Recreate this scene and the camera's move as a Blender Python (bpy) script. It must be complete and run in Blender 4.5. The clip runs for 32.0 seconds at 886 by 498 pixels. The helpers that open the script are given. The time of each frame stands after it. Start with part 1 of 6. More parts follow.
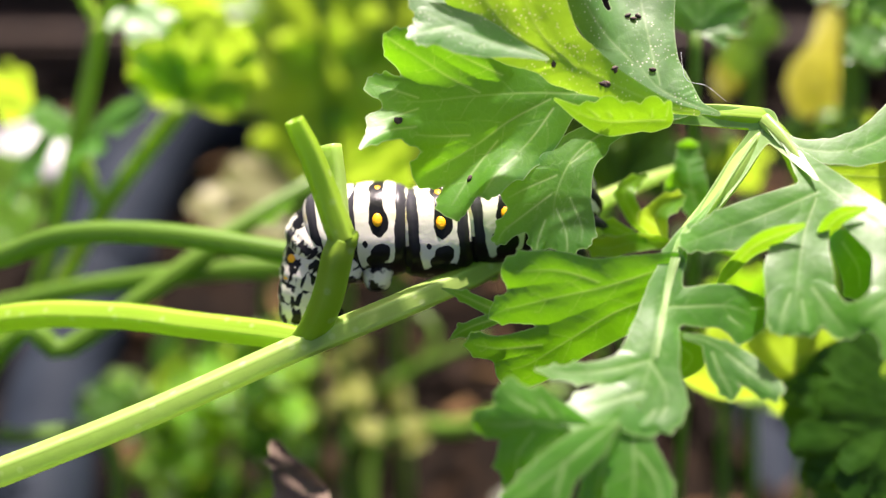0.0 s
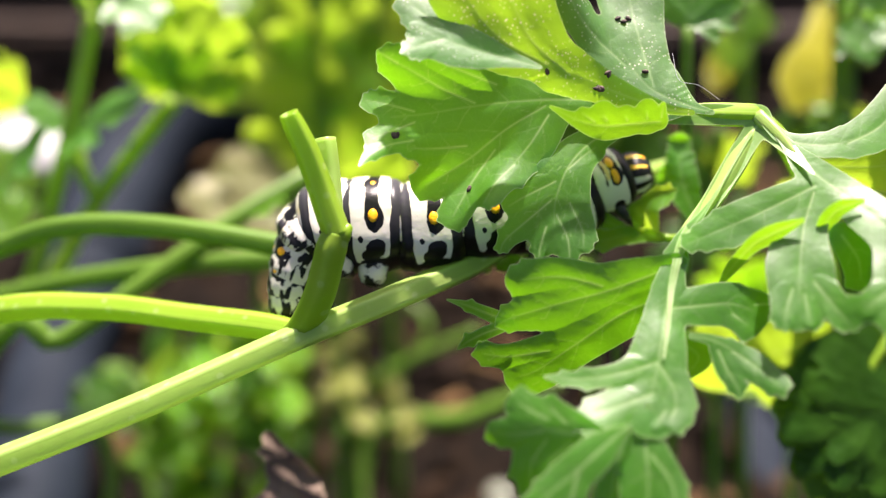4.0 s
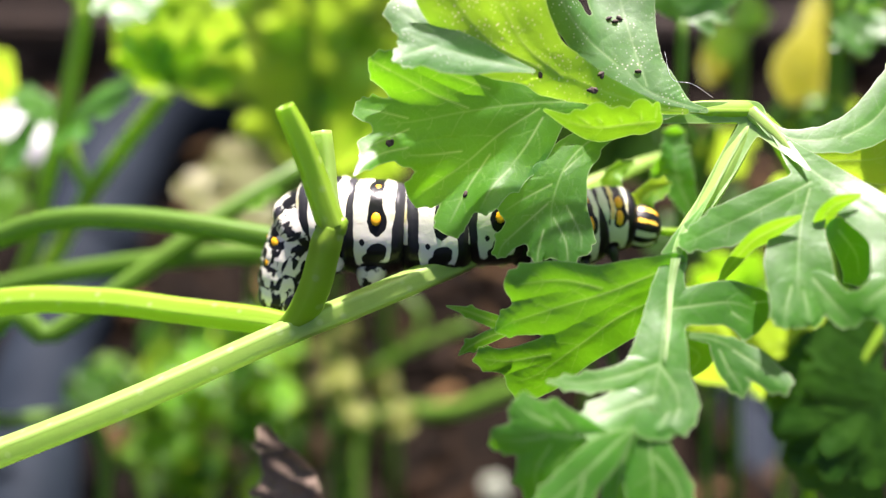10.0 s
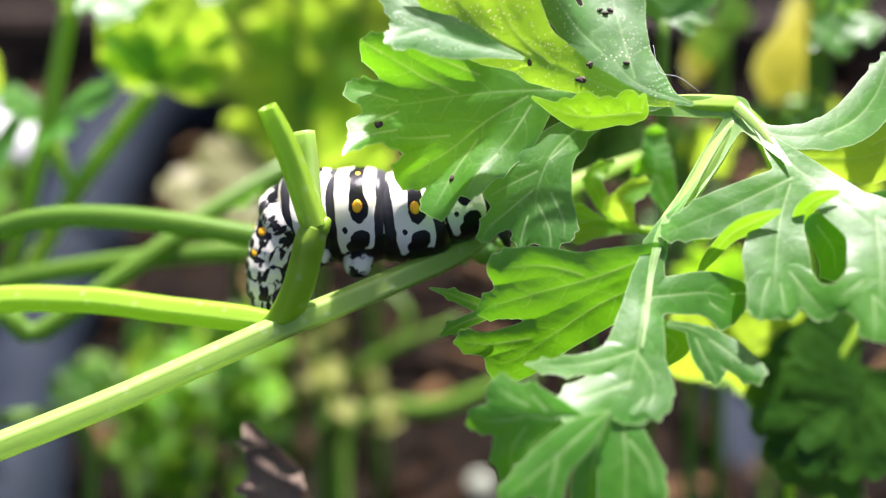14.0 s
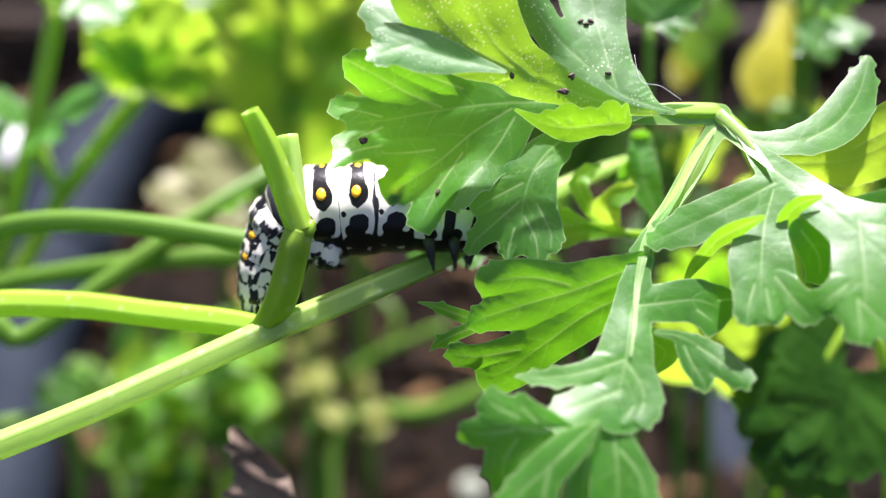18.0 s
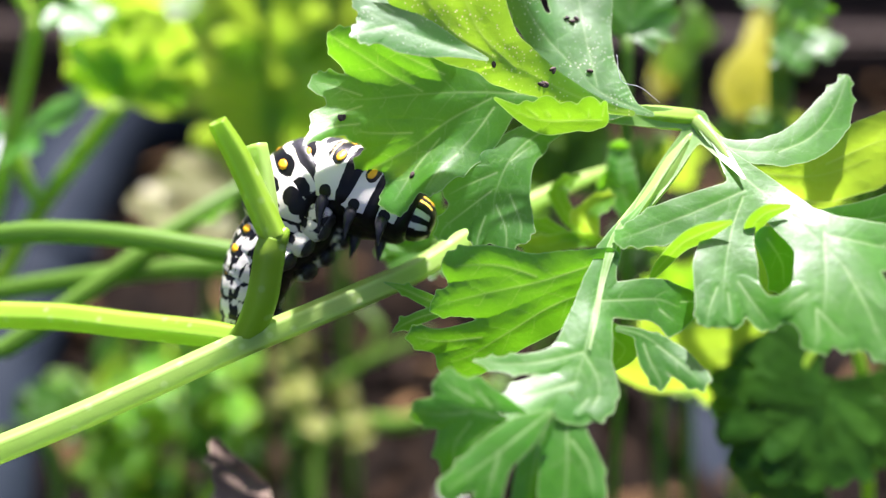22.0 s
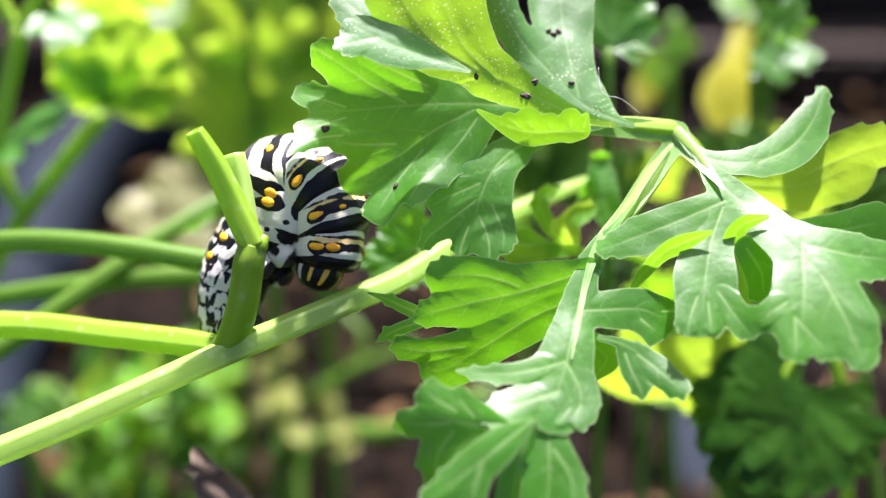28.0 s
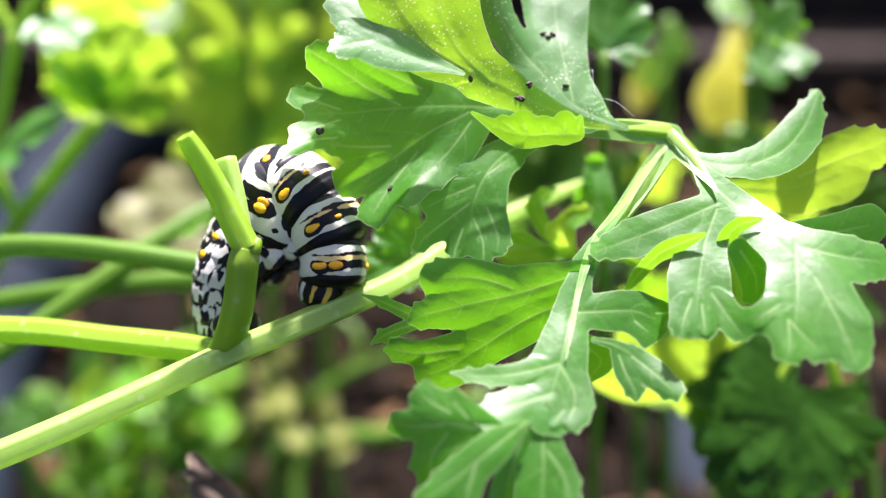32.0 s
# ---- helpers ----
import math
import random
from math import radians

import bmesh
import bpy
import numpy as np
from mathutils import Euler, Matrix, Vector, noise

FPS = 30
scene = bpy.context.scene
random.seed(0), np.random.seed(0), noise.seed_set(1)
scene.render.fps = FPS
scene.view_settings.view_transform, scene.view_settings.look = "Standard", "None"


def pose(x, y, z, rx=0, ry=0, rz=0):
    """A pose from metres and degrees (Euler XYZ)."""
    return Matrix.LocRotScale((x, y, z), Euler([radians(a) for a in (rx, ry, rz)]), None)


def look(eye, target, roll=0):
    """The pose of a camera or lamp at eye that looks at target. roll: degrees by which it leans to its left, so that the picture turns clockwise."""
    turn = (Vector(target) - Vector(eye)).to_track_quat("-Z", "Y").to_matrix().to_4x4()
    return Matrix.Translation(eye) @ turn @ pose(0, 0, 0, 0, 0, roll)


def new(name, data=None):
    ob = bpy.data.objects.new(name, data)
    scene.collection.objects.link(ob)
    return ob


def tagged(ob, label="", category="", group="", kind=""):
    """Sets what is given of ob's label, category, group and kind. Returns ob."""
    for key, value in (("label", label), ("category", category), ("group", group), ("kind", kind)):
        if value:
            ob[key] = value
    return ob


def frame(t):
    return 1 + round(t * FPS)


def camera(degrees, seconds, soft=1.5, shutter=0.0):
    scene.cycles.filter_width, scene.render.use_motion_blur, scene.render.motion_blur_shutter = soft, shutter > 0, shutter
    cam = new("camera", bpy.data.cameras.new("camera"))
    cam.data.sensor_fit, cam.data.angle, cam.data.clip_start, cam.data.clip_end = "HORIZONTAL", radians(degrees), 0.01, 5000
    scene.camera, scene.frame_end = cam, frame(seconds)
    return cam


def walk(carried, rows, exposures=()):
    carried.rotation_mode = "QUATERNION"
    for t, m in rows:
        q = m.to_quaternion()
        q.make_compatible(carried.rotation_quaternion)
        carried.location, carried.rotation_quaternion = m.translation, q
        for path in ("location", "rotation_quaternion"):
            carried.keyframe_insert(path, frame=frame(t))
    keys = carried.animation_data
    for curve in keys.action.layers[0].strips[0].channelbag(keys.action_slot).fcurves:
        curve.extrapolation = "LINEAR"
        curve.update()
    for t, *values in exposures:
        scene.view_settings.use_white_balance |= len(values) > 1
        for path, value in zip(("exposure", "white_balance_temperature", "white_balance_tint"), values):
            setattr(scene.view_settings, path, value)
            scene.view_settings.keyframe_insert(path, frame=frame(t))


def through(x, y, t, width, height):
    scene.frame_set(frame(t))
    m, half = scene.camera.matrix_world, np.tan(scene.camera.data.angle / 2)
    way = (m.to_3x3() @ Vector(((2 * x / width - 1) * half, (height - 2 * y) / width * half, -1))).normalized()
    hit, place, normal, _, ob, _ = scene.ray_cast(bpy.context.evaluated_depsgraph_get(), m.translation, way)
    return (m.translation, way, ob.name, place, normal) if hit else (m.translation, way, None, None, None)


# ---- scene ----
from mathutils.bvhtree import BVHTree

TILT, HEIGHT = 40.0, 0.127
FRAME = Matrix(((1, 0, 0, 0),
                (0, math.sin(radians(TILT)), -math.cos(radians(TILT)), 0),
                (0, math.cos(radians(TILT)), math.sin(radians(TILT)), HEIGHT),
                (0, 0, 0, 1)))


def held(u, v, w, rx=0, ry=0, rz=0):
    """A pose in the leaning plane of the plant: millimetres across, up and outwards, and degrees."""
    return FRAME @ pose(u / 1000, v / 1000, w / 1000, rx, ry, rz)


# ---- camera ----
cam = camera(55, 32.0, soft=1.2)
cam.data.dof.use_dof = True
cam.data.dof.focus_distance = 0.0838
cam.data.dof.aperture_fstop = 7.6
walk(cam, [
    (0, held(0.00, 0.00, 85.00, 0.000, -0.000, 0.000)),
    (0.5, held(-0.09, 0.20, 85.18, 0.060, -0.207, 0.088)),
    (1, held(-0.07, 0.07, 85.46, 0.148, -0.194, -0.001)),
    (1.5, held(-0.12, 0.08, 85.41, -0.065, -0.284, -0.148)),
    (2, held(-0.09, -0.00, 85.18, -0.239, -0.120, -0.027)),
    (2.5, held(-0.02, 0.17, 85.51, -0.480, -0.152, 0.043)),
    (3, held(-0.25, 0.07, 85.25, -0.468, -0.319, 0.082)),
    (3.5, held(-0.02, -0.01, 85.48, -0.512, -0.349, 0.087)),
    (5.5, held(0.30, 0.15, 85.43, -0.467, -0.629, 0.075)),
    (6, held(0.14, 0.27, 85.40, -0.338, -0.659, 0.060)),
    (6.5, held(0.05, 0.17, 85.40, -0.386, -0.648, 0.090)),
    (7, held(-0.18, 0.11, 85.22, -0.570, -0.781, 0.021)),
    (7.5, held(-0.04, 0.16, 85.66, -0.724, -0.763, 0.062)),
    (8, held(-0.06, 0.01, 85.63, -0.779, -0.739, 0.142)),
    (8.5, held(0.11, 0.11, 85.50, -0.663, -0.838, 0.134)),
    (9, held(0.19, 0.36, 85.63, -0.845, -0.872, 0.199)),
    (9.5, held(0.02, 0.32, 85.50, -0.998, -0.666, -0.026)),
    (10, held(-0.03, 0.26, 85.36, -1.108, -0.865, 0.098)),
    (10.5, held(0.25, 0.44, 85.72, -0.948, -0.900, 0.166)),
    (11, held(0.45, 0.22, 85.59, -0.948, -1.155, 0.113)),
    (11.5, held(0.47, 0.24, 85.92, -0.908, -1.298, 0.035)),
    (12, held(1.18, 0.56, 86.31, -0.800, -1.171, 0.102)),
    (12.5, held(0.43, 0.39, 85.45, -1.124, -1.486, 0.106)),
    (13, held(0.37, 0.40, 85.97, -1.329, -1.428, 0.043)),
    (13.5, held(0.39, 0.25, 86.14, -1.288, -1.438, -0.013)),
    (14, held(0.58, 0.51, 86.25, -1.336, -1.600, 0.032)),
    (14.5, held(0.39, 0.36, 86.27, -1.237, -1.697, 0.092)),
    (16.5, held(0.54, 0.37, 86.20, -1.433, -1.745, -0.057)),
    (17, held(0.63, 0.32, 86.37, -1.289, -1.764, -0.048)),
    (17.5, held(0.59, 0.33, 86.39, -1.120, -2.011, 0.016)),
    (18, held(0.96, 0.44, 86.49, -1.028, -2.248, -0.064)),
    (18.5, held(1.02, 0.33, 86.31, -0.758, -2.417, -0.139)),
    (19, held(1.13, 0.42, 86.32, -0.819, -2.491, -0.157)),
    (19.5, held(1.21, 0.30, 86.47, -0.580, -2.684, -0.213)),
    (20, held(1.23, 0.56, 86.41, -0.687, -2.820, -0.095)),
    (20.5, held(1.38, 0.49, 86.69, -0.299, -2.963, -0.185)),
    (21, held(1.15, 0.49, 86.56, -0.300, -3.207, -0.054)),
    (21.5, held(1.37, 0.48, 86.77, -0.185, -3.364, -0.144)),
    (22, held(1.46, 0.41, 86.75, -0.329, -3.283, -0.250)),
    (22.5, held(1.50, 0.48, 86.79, -0.240, -3.333, -0.142)),
    (23, held(1.42, 0.45, 86.58, -0.251, -3.325, -0.180)),
    (23.5, held(1.50, 0.36, 86.77, -0.008, -3.429, -0.140)),
    (24, held(1.63, 0.54, 86.88, 0.005, -3.536, -0.152)),
    (24.5, held(1.65, 0.44, 87.08, 0.073, -3.599, -0.186)),
    (25, held(1.73, 0.56, 86.97, -0.115, -3.619, -0.139)),
    (25.5, held(1.53, 0.59, 86.98, -0.150, -3.639, -0.210)),
    (27.5, held(1.71, 0.50, 86.96, 0.171, -3.954, -0.212)),
    (28, held(2.05, 0.60, 87.27, 0.203, -4.112, -0.136)),
    (28.5, held(2.04, 0.74, 87.30, 0.114, -4.160, -0.146)),
    (29, held(2.01, 0.58, 87.11, 0.064, -3.965, -0.286)),
    (29.5, held(2.03, 0.64, 87.32, 0.044, -4.031, -0.301)),
    (30, held(2.24, 0.72, 87.24, 0.221, -4.103, -0.232)),
    (30.5, held(2.16, 0.71, 87.28, 0.273, -4.265, -0.273)),
    (31, held(2.14, 0.67, 87.19, 0.342, -4.332, -0.265)),
    (31.5, held(2.10, 0.76, 87.34, 0.414, -4.364, -0.246)),
    (32, held(2.18, 0.60, 87.39, 0.433, -4.311, -0.380)),
], exposures=[(0, 1.66, 6700, 26), (6, 1.70, 6600, 25), (13, 1.76, 6150, 24), (19, 1.82, 5950, 25), (32, 1.90, 6000, 25)])

# ---- light ----
SUN_HEIGHT, SUN_TURN = 57.0, 12.0
world = bpy.data.worlds.new("sky")
scene.world = world
world.use_nodes = True
wn = world.node_tree
sky = wn.nodes.new("ShaderNodeTexSky")
sky.sky_type, sky.sun_disc = "NISHITA", False
sky.sun_elevation, sky.sun_rotation = radians(SUN_HEIGHT), radians(SUN_TURN)
sky.dust_density, sky.air_density = 5.0, 1.0
wn.links.new(sky.outputs[0], wn.nodes["Background"].inputs[0])
wn.nodes["Background"].inputs[1].default_value = 0.047
sun = new("sun", bpy.data.lights.new("sun", "SUN"))
sun.data.energy, sun.data.angle, sun.data.color = 5.0, radians(1.8), (1.0, 0.95, 0.86)
sun_way = Vector((math.sin(radians(SUN_TURN)) * math.cos(radians(SUN_HEIGHT)),
                  math.cos(radians(SUN_TURN)) * math.cos(radians(SUN_HEIGHT)), math.sin(radians(SUN_HEIGHT))))
sun.matrix_world = look(sun_way * 3, (0, 0, 0))


# ---- materials ----
class Nodes:
    """A node material in the making."""

    def __init__(self, name):
        self.m = bpy.data.materials.new(name)
        self.m.use_nodes = True
        self.t = self.m.node_tree
        self.t.nodes.clear()
        self.out = self.t.nodes.new("ShaderNodeOutputMaterial")

    def n(self, kind, **sets):
        node = self.t.nodes.new(kind)
        for key, value in sets.items():
            if key in ("operation", "data_type", "blend_type", "attribute_name", "feature", "musgrave_type"):
                if key == "operation":
                    node.operation = value
                elif key == "data_type":
                    node.data_type = value
                elif key == "blend_type":
                    node.blend_type = value
                elif key == "attribute_name":
                    node.attribute_name = value
                elif key == "feature":
                    node.feature = value
            else:
                node.inputs[key.replace("_", " ")].default_value = value
        return node

    def ln(self, a, b):
        self.t.links.new(a, b)

    def noise(self, scale, detail=3, space="Object", rough=0.55):
        tc = self.n("ShaderNodeTexCoord")
        no = self.n("ShaderNodeTexNoise", Scale=scale, Detail=detail, Roughness=rough)
        self.ln(tc.outputs[space], no.inputs["Vector"])
        return no.outputs[0]

    def ramp(self, fac, stops):
        r = self.n("ShaderNodeValToRGB")
        els = r.color_ramp.elements
        while len(els) < len(stops):
            els.new(0.5)
        for e, (p, c) in zip(els, stops):
            e.position, e.color = p, (*c, 1) if len(c) == 3 else c
        self.ln(fac, r.inputs[0])
        return r.outputs[0]

    def mix(self, fac, a, b, how="MIX"):
        x = self.n("ShaderNodeMix", data_type="RGBA", blend_type=how)
        for value, at in ((fac, 0), (a, 6), (b, 7)):
            if isinstance(value, (int, float)):
                x.inputs[at].default_value = value
            elif isinstance(value, tuple):
                x.inputs[at].default_value = (*value, 1)
            else:
                self.ln(value, x.inputs[at])
        return x.outputs[2]

    def math(self, op, a, b=0.0):
        x = self.n("ShaderNodeMath", operation=op)
        for value, at in ((a, 0), (b, 1)):
            if isinstance(value, (int, float)):
                x.inputs[at].default_value = value
            else:
                self.ln(value, x.inputs[at])
        return x.outputs[0]

    def attr(self, name):
        return self.n("ShaderNodeAttribute", attribute_name=name).outputs["Fac"]

    def bump(self, height, strength, dist):
        b = self.n("ShaderNodeBump", Strength=strength, Distance=dist)
        self.ln(height, b.inputs["Height"])
        return b.outputs[0]

    def put(self, socket, value):
        if isinstance(value, (int, float)):
            socket.default_value = value
        elif isinstance(value, tuple):
            socket.default_value = (*value, 1)
        else:
            self.ln(value, socket)

    def surface(self, colour, rough=0.5, bump=None, through=None, share=0.0, spec=0.5, coat=0.0, sub=0.0):
        p = self.n("ShaderNodeBsdfPrincipled")
        self.put(p.inputs["Base Color"], colour)
        self.put(p.inputs["Roughness"], rough)
        p.inputs["Specular IOR Level"].default_value = spec
        p.inputs["Coat Weight"].default_value = coat
        p.inputs["Coat Roughness"].default_value = 0.3
        if sub:
            p.inputs["Subsurface Weight"].default_value = sub
            p.inputs["Subsurface Radius"].default_value = (0.6, 1.0, 0.3)
            p.inputs["Subsurface Scale"].default_value = 0.001
        if bump is not None:
            self.ln(bump, p.inputs["Normal"])
        last = p.outputs[0]
        if through is not None:
            tr = self.n("ShaderNodeBsdfTranslucent")
            self.put(tr.inputs["Color"], through)
            if bump is not None:
                self.ln(bump, tr.inputs["Normal"])
            ms = self.n("ShaderNodeMixShader")
            self.put(ms.inputs[0], share)
            self.ln(last, ms.inputs[1])
            self.ln(tr.outputs[0], ms.inputs[2])
            last = ms.outputs[0]
        self.ln(last, self.out.inputs[0])
        return self.m


def leaf_material(name, dark, light, glow, vein, share=0.45, rough=0.5, specks=0.0, spec=0.35, coat=0.1, edge=(0.60, 0.72, 0.36)):
    """Parsley blade: waxy, veined, lets light through."""
    k = Nodes(name)
    big = k.noise(70, 2)
    fine = k.noise(900, 4)
    base = k.mix(k.ramp(big, ((0.35, (0, 0, 0)), (0.65, (1, 1, 1)))), dark, light)
    base = k.mix(k.math("MULTIPLY", k.ramp(fine, ((0.35, (0, 0, 0)), (0.65, (1, 1, 1)))), 0.32), base, tuple(c * 0.5 for c in dark))
    v = k.attr("vein")
    base = k.mix(k.math("MULTIPLY", v, 0.75), base, vein)
    tcell = k.n("ShaderNodeTexCoord")
    net = k.n("ShaderNodeTexVoronoi", feature="DISTANCE_TO_EDGE", Scale=1000.0)
    k.ln(tcell.outputs["Object"], net.inputs["Vector"])
    web = k.ramp(net.outputs["Distance"], ((0.02, (1, 1, 1)), (0.10, (0, 0, 0))))
    base = k.mix(k.math("MULTIPLY", web, 0.05), base, vein)
    rim = k.attr("rim")
    base = k.mix(k.math("MULTIPLY", rim, 0.55), base, edge)
    through = k.mix(k.math("MULTIPLY", big, 0.5), glow, tuple(c * 0.6 for c in glow))
    through = k.mix(k.math("MULTIPLY", v, 0.45), through, (0.62, 0.80, 0.18))
    through = k.mix(k.math("MULTIPLY", rim, 0.4), through, edge)
    if specks:
        tc = k.n("ShaderNodeTexCoord")
        vo = k.n("ShaderNodeTexVoronoi", Scale=2300.0)
        k.ln(tc.outputs["Object"], vo.inputs["Vector"])
        area = k.ramp(k.noise(260, 3), ((0.46, (0, 0, 0)), (0.64, (1, 1, 1))))
        dot = k.ramp(vo.outputs["Distance"], ((0.14, (1, 1, 1)), (0.30, (0, 0, 0))))
        sp = k.math("MULTIPLY", k.math("MULTIPLY", area, dot), specks)
        base = k.mix(sp, base, (0.78, 0.82, 0.56))
        through = k.mix(sp, through, (0.9, 0.9, 0.4))
    h = k.math("ADD", k.math("ADD", k.math("MULTIPLY", fine, 0.6), k.noise(330, 3)), k.math("ADD", k.math("MULTIPLY", v, -0.1), k.math("MULTIPLY", web, -0.045)))
    bump = k.bump(h, 0.25, 0.00025)
    ro = k.math("ADD", rough - 0.08, k.math("MULTIPLY", k.noise(200, 3), 0.2))
    return k.surface(base, ro, bump, through, share, spec=spec, coat=coat)


def stem_material(name, dark, light, spots=0.0):
    k = Nodes(name)
    tc = k.n("ShaderNodeTexCoord")
    line = k.attr("ridge")
    n = k.noise(160, 3)
    c = k.mix(n, dark, light)
    c = k.mix(k.math("MULTIPLY", line, 0.45), c, tuple(min(1, a * 1.5 + 0.05) for a in light))
    fine = k.noise(1400, 3)
    if spots:
        vo = k.n("ShaderNodeTexVoronoi", Scale=520.0)
        k.ln(tc.outputs["Object"], vo.inputs["Vector"])
        dot = k.ramp(vo.outputs["Distance"], ((0.14, (1, 1, 1)), (0.24, (0, 0, 0))))
        c = k.mix(k.math("MULTIPLY", dot, spots), c, (0.75, 0.8, 0.5))
    bump = k.bump(k.math("ADD", k.math("MULTIPLY", fine, 0.4), k.math("MULTIPLY", line, 1.5)), 0.2, 0.0003)
    return k.surface(c, 0.38, bump, tuple(min(a * 1.6, 0.9) for a in light), 0.40, spec=0.5)


LEAF = leaf_material("parsley_leaf_waxy", (0.028, 0.155, 0.003), (0.060, 0.245, 0.005), (0.26, 0.72, 0.006), (0.38, 0.56, 0.22), share=0.50, rough=0.42, spec=0.8, coat=0.22)
# Specked leaf with brighter greens, so the backlit lobe seems to glow.
LEAF_SPECK = leaf_material("parsley_leaf_specked_lit", (0.045, 0.22, 0.014), (0.085, 0.31, 0.024), (0.50, 0.88, 0.02), (0.34, 0.52, 0.16), share=0.62, rough=0.44, specks=1.0, spec=0.9, coat=0.2)
LEAF_DUST = leaf_material("parsley_leaf_dusty", (0.030, 0.15, 0.016), (0.058, 0.23, 0.026), (0.34, 0.72, 0.015), (0.30, 0.48, 0.18), share=0.45, rough=0.46, specks=0.9, spec=1.0, coat=0.3)
LEAF_RIB = leaf_material("leaf_stalk_channelled", (0.15, 0.32, 0.05), (0.24, 0.44, 0.11), (0.45, 0.75, 0.1), (0.55, 0.68, 0.36), share=0.35, rough=0.42, spec=0.6, coat=0.2)
# Yellower, brighter leaf copy; the glow of backlight is in its colours.
LEAF_YELLOW = leaf_material("parsley_leaf_backlit", (0.12, 0.28, 0.015), (0.19, 0.38, 0.02), (0.42, 0.86, 0.01), (0.36, 0.6, 0.08), share=0.55)
# Leaf green darkened in the colour to stand in for shade.
LEAF_SHADED = leaf_material("parsley_leaf_shaded", (0.014, 0.058, 0.003), (0.03, 0.095, 0.005), (0.20, 0.42, 0.008), (0.03, 0.09, 0.012), share=0.3, rough=0.42, spec=0.2, coat=0.03, edge=(0.07, 0.17, 0.02))
# Leaf copy for plants behind, brightened in colour to seem sunlit.
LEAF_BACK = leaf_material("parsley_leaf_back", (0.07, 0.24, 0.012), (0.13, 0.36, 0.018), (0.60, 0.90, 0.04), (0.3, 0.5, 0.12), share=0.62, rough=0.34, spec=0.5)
LEAF_FADED = leaf_material("parsley_leaf_faded", (0.40, 0.40, 0.012), (0.56, 0.52, 0.022), (0.75, 0.72, 0.02), (0.6, 0.55, 0.13), share=0.5, rough=0.5)
LEAF_PALE = leaf_material("parsley_leaf_pale", (0.17, 0.20, 0.06), (0.27, 0.24, 0.11), (0.42, 0.44, 0.13), (0.34, 0.35, 0.18), share=0.35, rough=0.55, edge=(0.22, 0.13, 0.06))
LEAF_OLIVE = leaf_material("parsley_leaf_olive", (0.15, 0.19, 0.03), (0.26, 0.27, 0.06), (0.5, 0.55, 0.08), (0.3, 0.3, 0.1), share=0.4, rough=0.55)
STEM = stem_material("stem_green", (0.19, 0.35, 0.014), (0.30, 0.47, 0.035), spots=0.2)
STEM_PALE = stem_material("stem_pale", (0.30, 0.46, 0.09), (0.42, 0.58, 0.17), spots=0.4)
# Stem green lowered, so background stalks look dim and shaded.
STEM_SHADED = stem_material("stem_shaded", (0.065, 0.16, 0.010), (0.12, 0.24, 0.018))


def plain(name, a, b, scale, rough=0.6, fine=1500, strength=0.3, dist=0.0004, spec=0.4):
    k = Nodes(name)
    n = k.noise(scale, 4)
    c = k.mix(k.ramp(n, ((0.3, (0, 0, 0)), (0.7, (1, 1, 1)))), a, b)
    return k.surface(c, rough, k.bump(k.noise(fine, 4), strength, dist), spec=spec)


def caterpillar_material():
    """Skin: pale mint and white with crisp black markings where the field 'ink' is above nought."""
    k = Nodes("caterpillar_skin")
    wob = k.math("MULTIPLY", k.math("SUBTRACT", k.noise(560, 4), 0.5), 0.46)
    ink = k.ramp(k.math("ADD", k.math("ADD", k.attr("ink"), wob), 0.5), ((0.485, (0, 0, 0)), (0.515, (1, 1, 1))))
    mint = k.attr("mint")
    pale = k.mix(mint, (0.70, 0.68, 0.60), (0.62, 0.63, 0.50))
    pale = k.mix(k.ramp(k.noise(420, 3), ((0.56, (0, 0, 0)), (0.72, (1, 1, 1)))), pale, (0.66, 0.62, 0.30))
    pale = k.mix(k.attr("cream"), pale, (0.78, 0.50, 0.06))
    black = k.mix(k.noise(900, 3), (0.003, 0.003, 0.003), (0.009, 0.009, 0.010))
    grey = k.mix(k.attr("grey"), black, (0.06, 0.06, 0.066))
    c = k.mix(ink, pale, grey)
    wrinkle = k.math("ADD", k.noise(1500, 3), k.math("MULTIPLY", k.noise(500, 2), 2.0))
    return k.surface(c, 0.34, k.bump(wrinkle, 0.15, 0.0003), spec=0.24, sub=0.1)


SKIN = caterpillar_material()
SPOT = plain("caterpillar_spot_yellow", (0.85, 0.36, 0.0), (0.92, 0.48, 0.01), 900, 0.4)
CLAW = plain("caterpillar_claw", (0.005, 0.005, 0.006), (0.045, 0.045, 0.05), 900, 0.35)
# Dark soil, its brown lowered further in place of shade from dense plants.
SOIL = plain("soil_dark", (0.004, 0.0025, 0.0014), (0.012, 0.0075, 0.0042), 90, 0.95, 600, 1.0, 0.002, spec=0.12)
DRY = leaf_material("leaf_dry", (0.075, 0.054, 0.042), (0.26, 0.19, 0.145), (0.16, 0.10, 0.05), (0.24, 0.18, 0.13), share=0.12, rough=0.75, spec=0.2, coat=0.0, edge=(0.85, 0.72, 0.48))
TUBE = plain("tube_grey", (0.008, 0.012, 0.018), (0.020, 0.027, 0.037), 30, 0.65, 900, 0.2, 0.0005, spec=0.06)
WOOD = plain("board_brown", (0.020, 0.012, 0.007), (0.055, 0.033, 0.020), 45, 0.75, 300, 0.6, 0.001)
DEBRIS = plain("droppings_dark", (0.03, 0.02, 0.014), (0.14, 0.09, 0.07), 1500, 0.7)
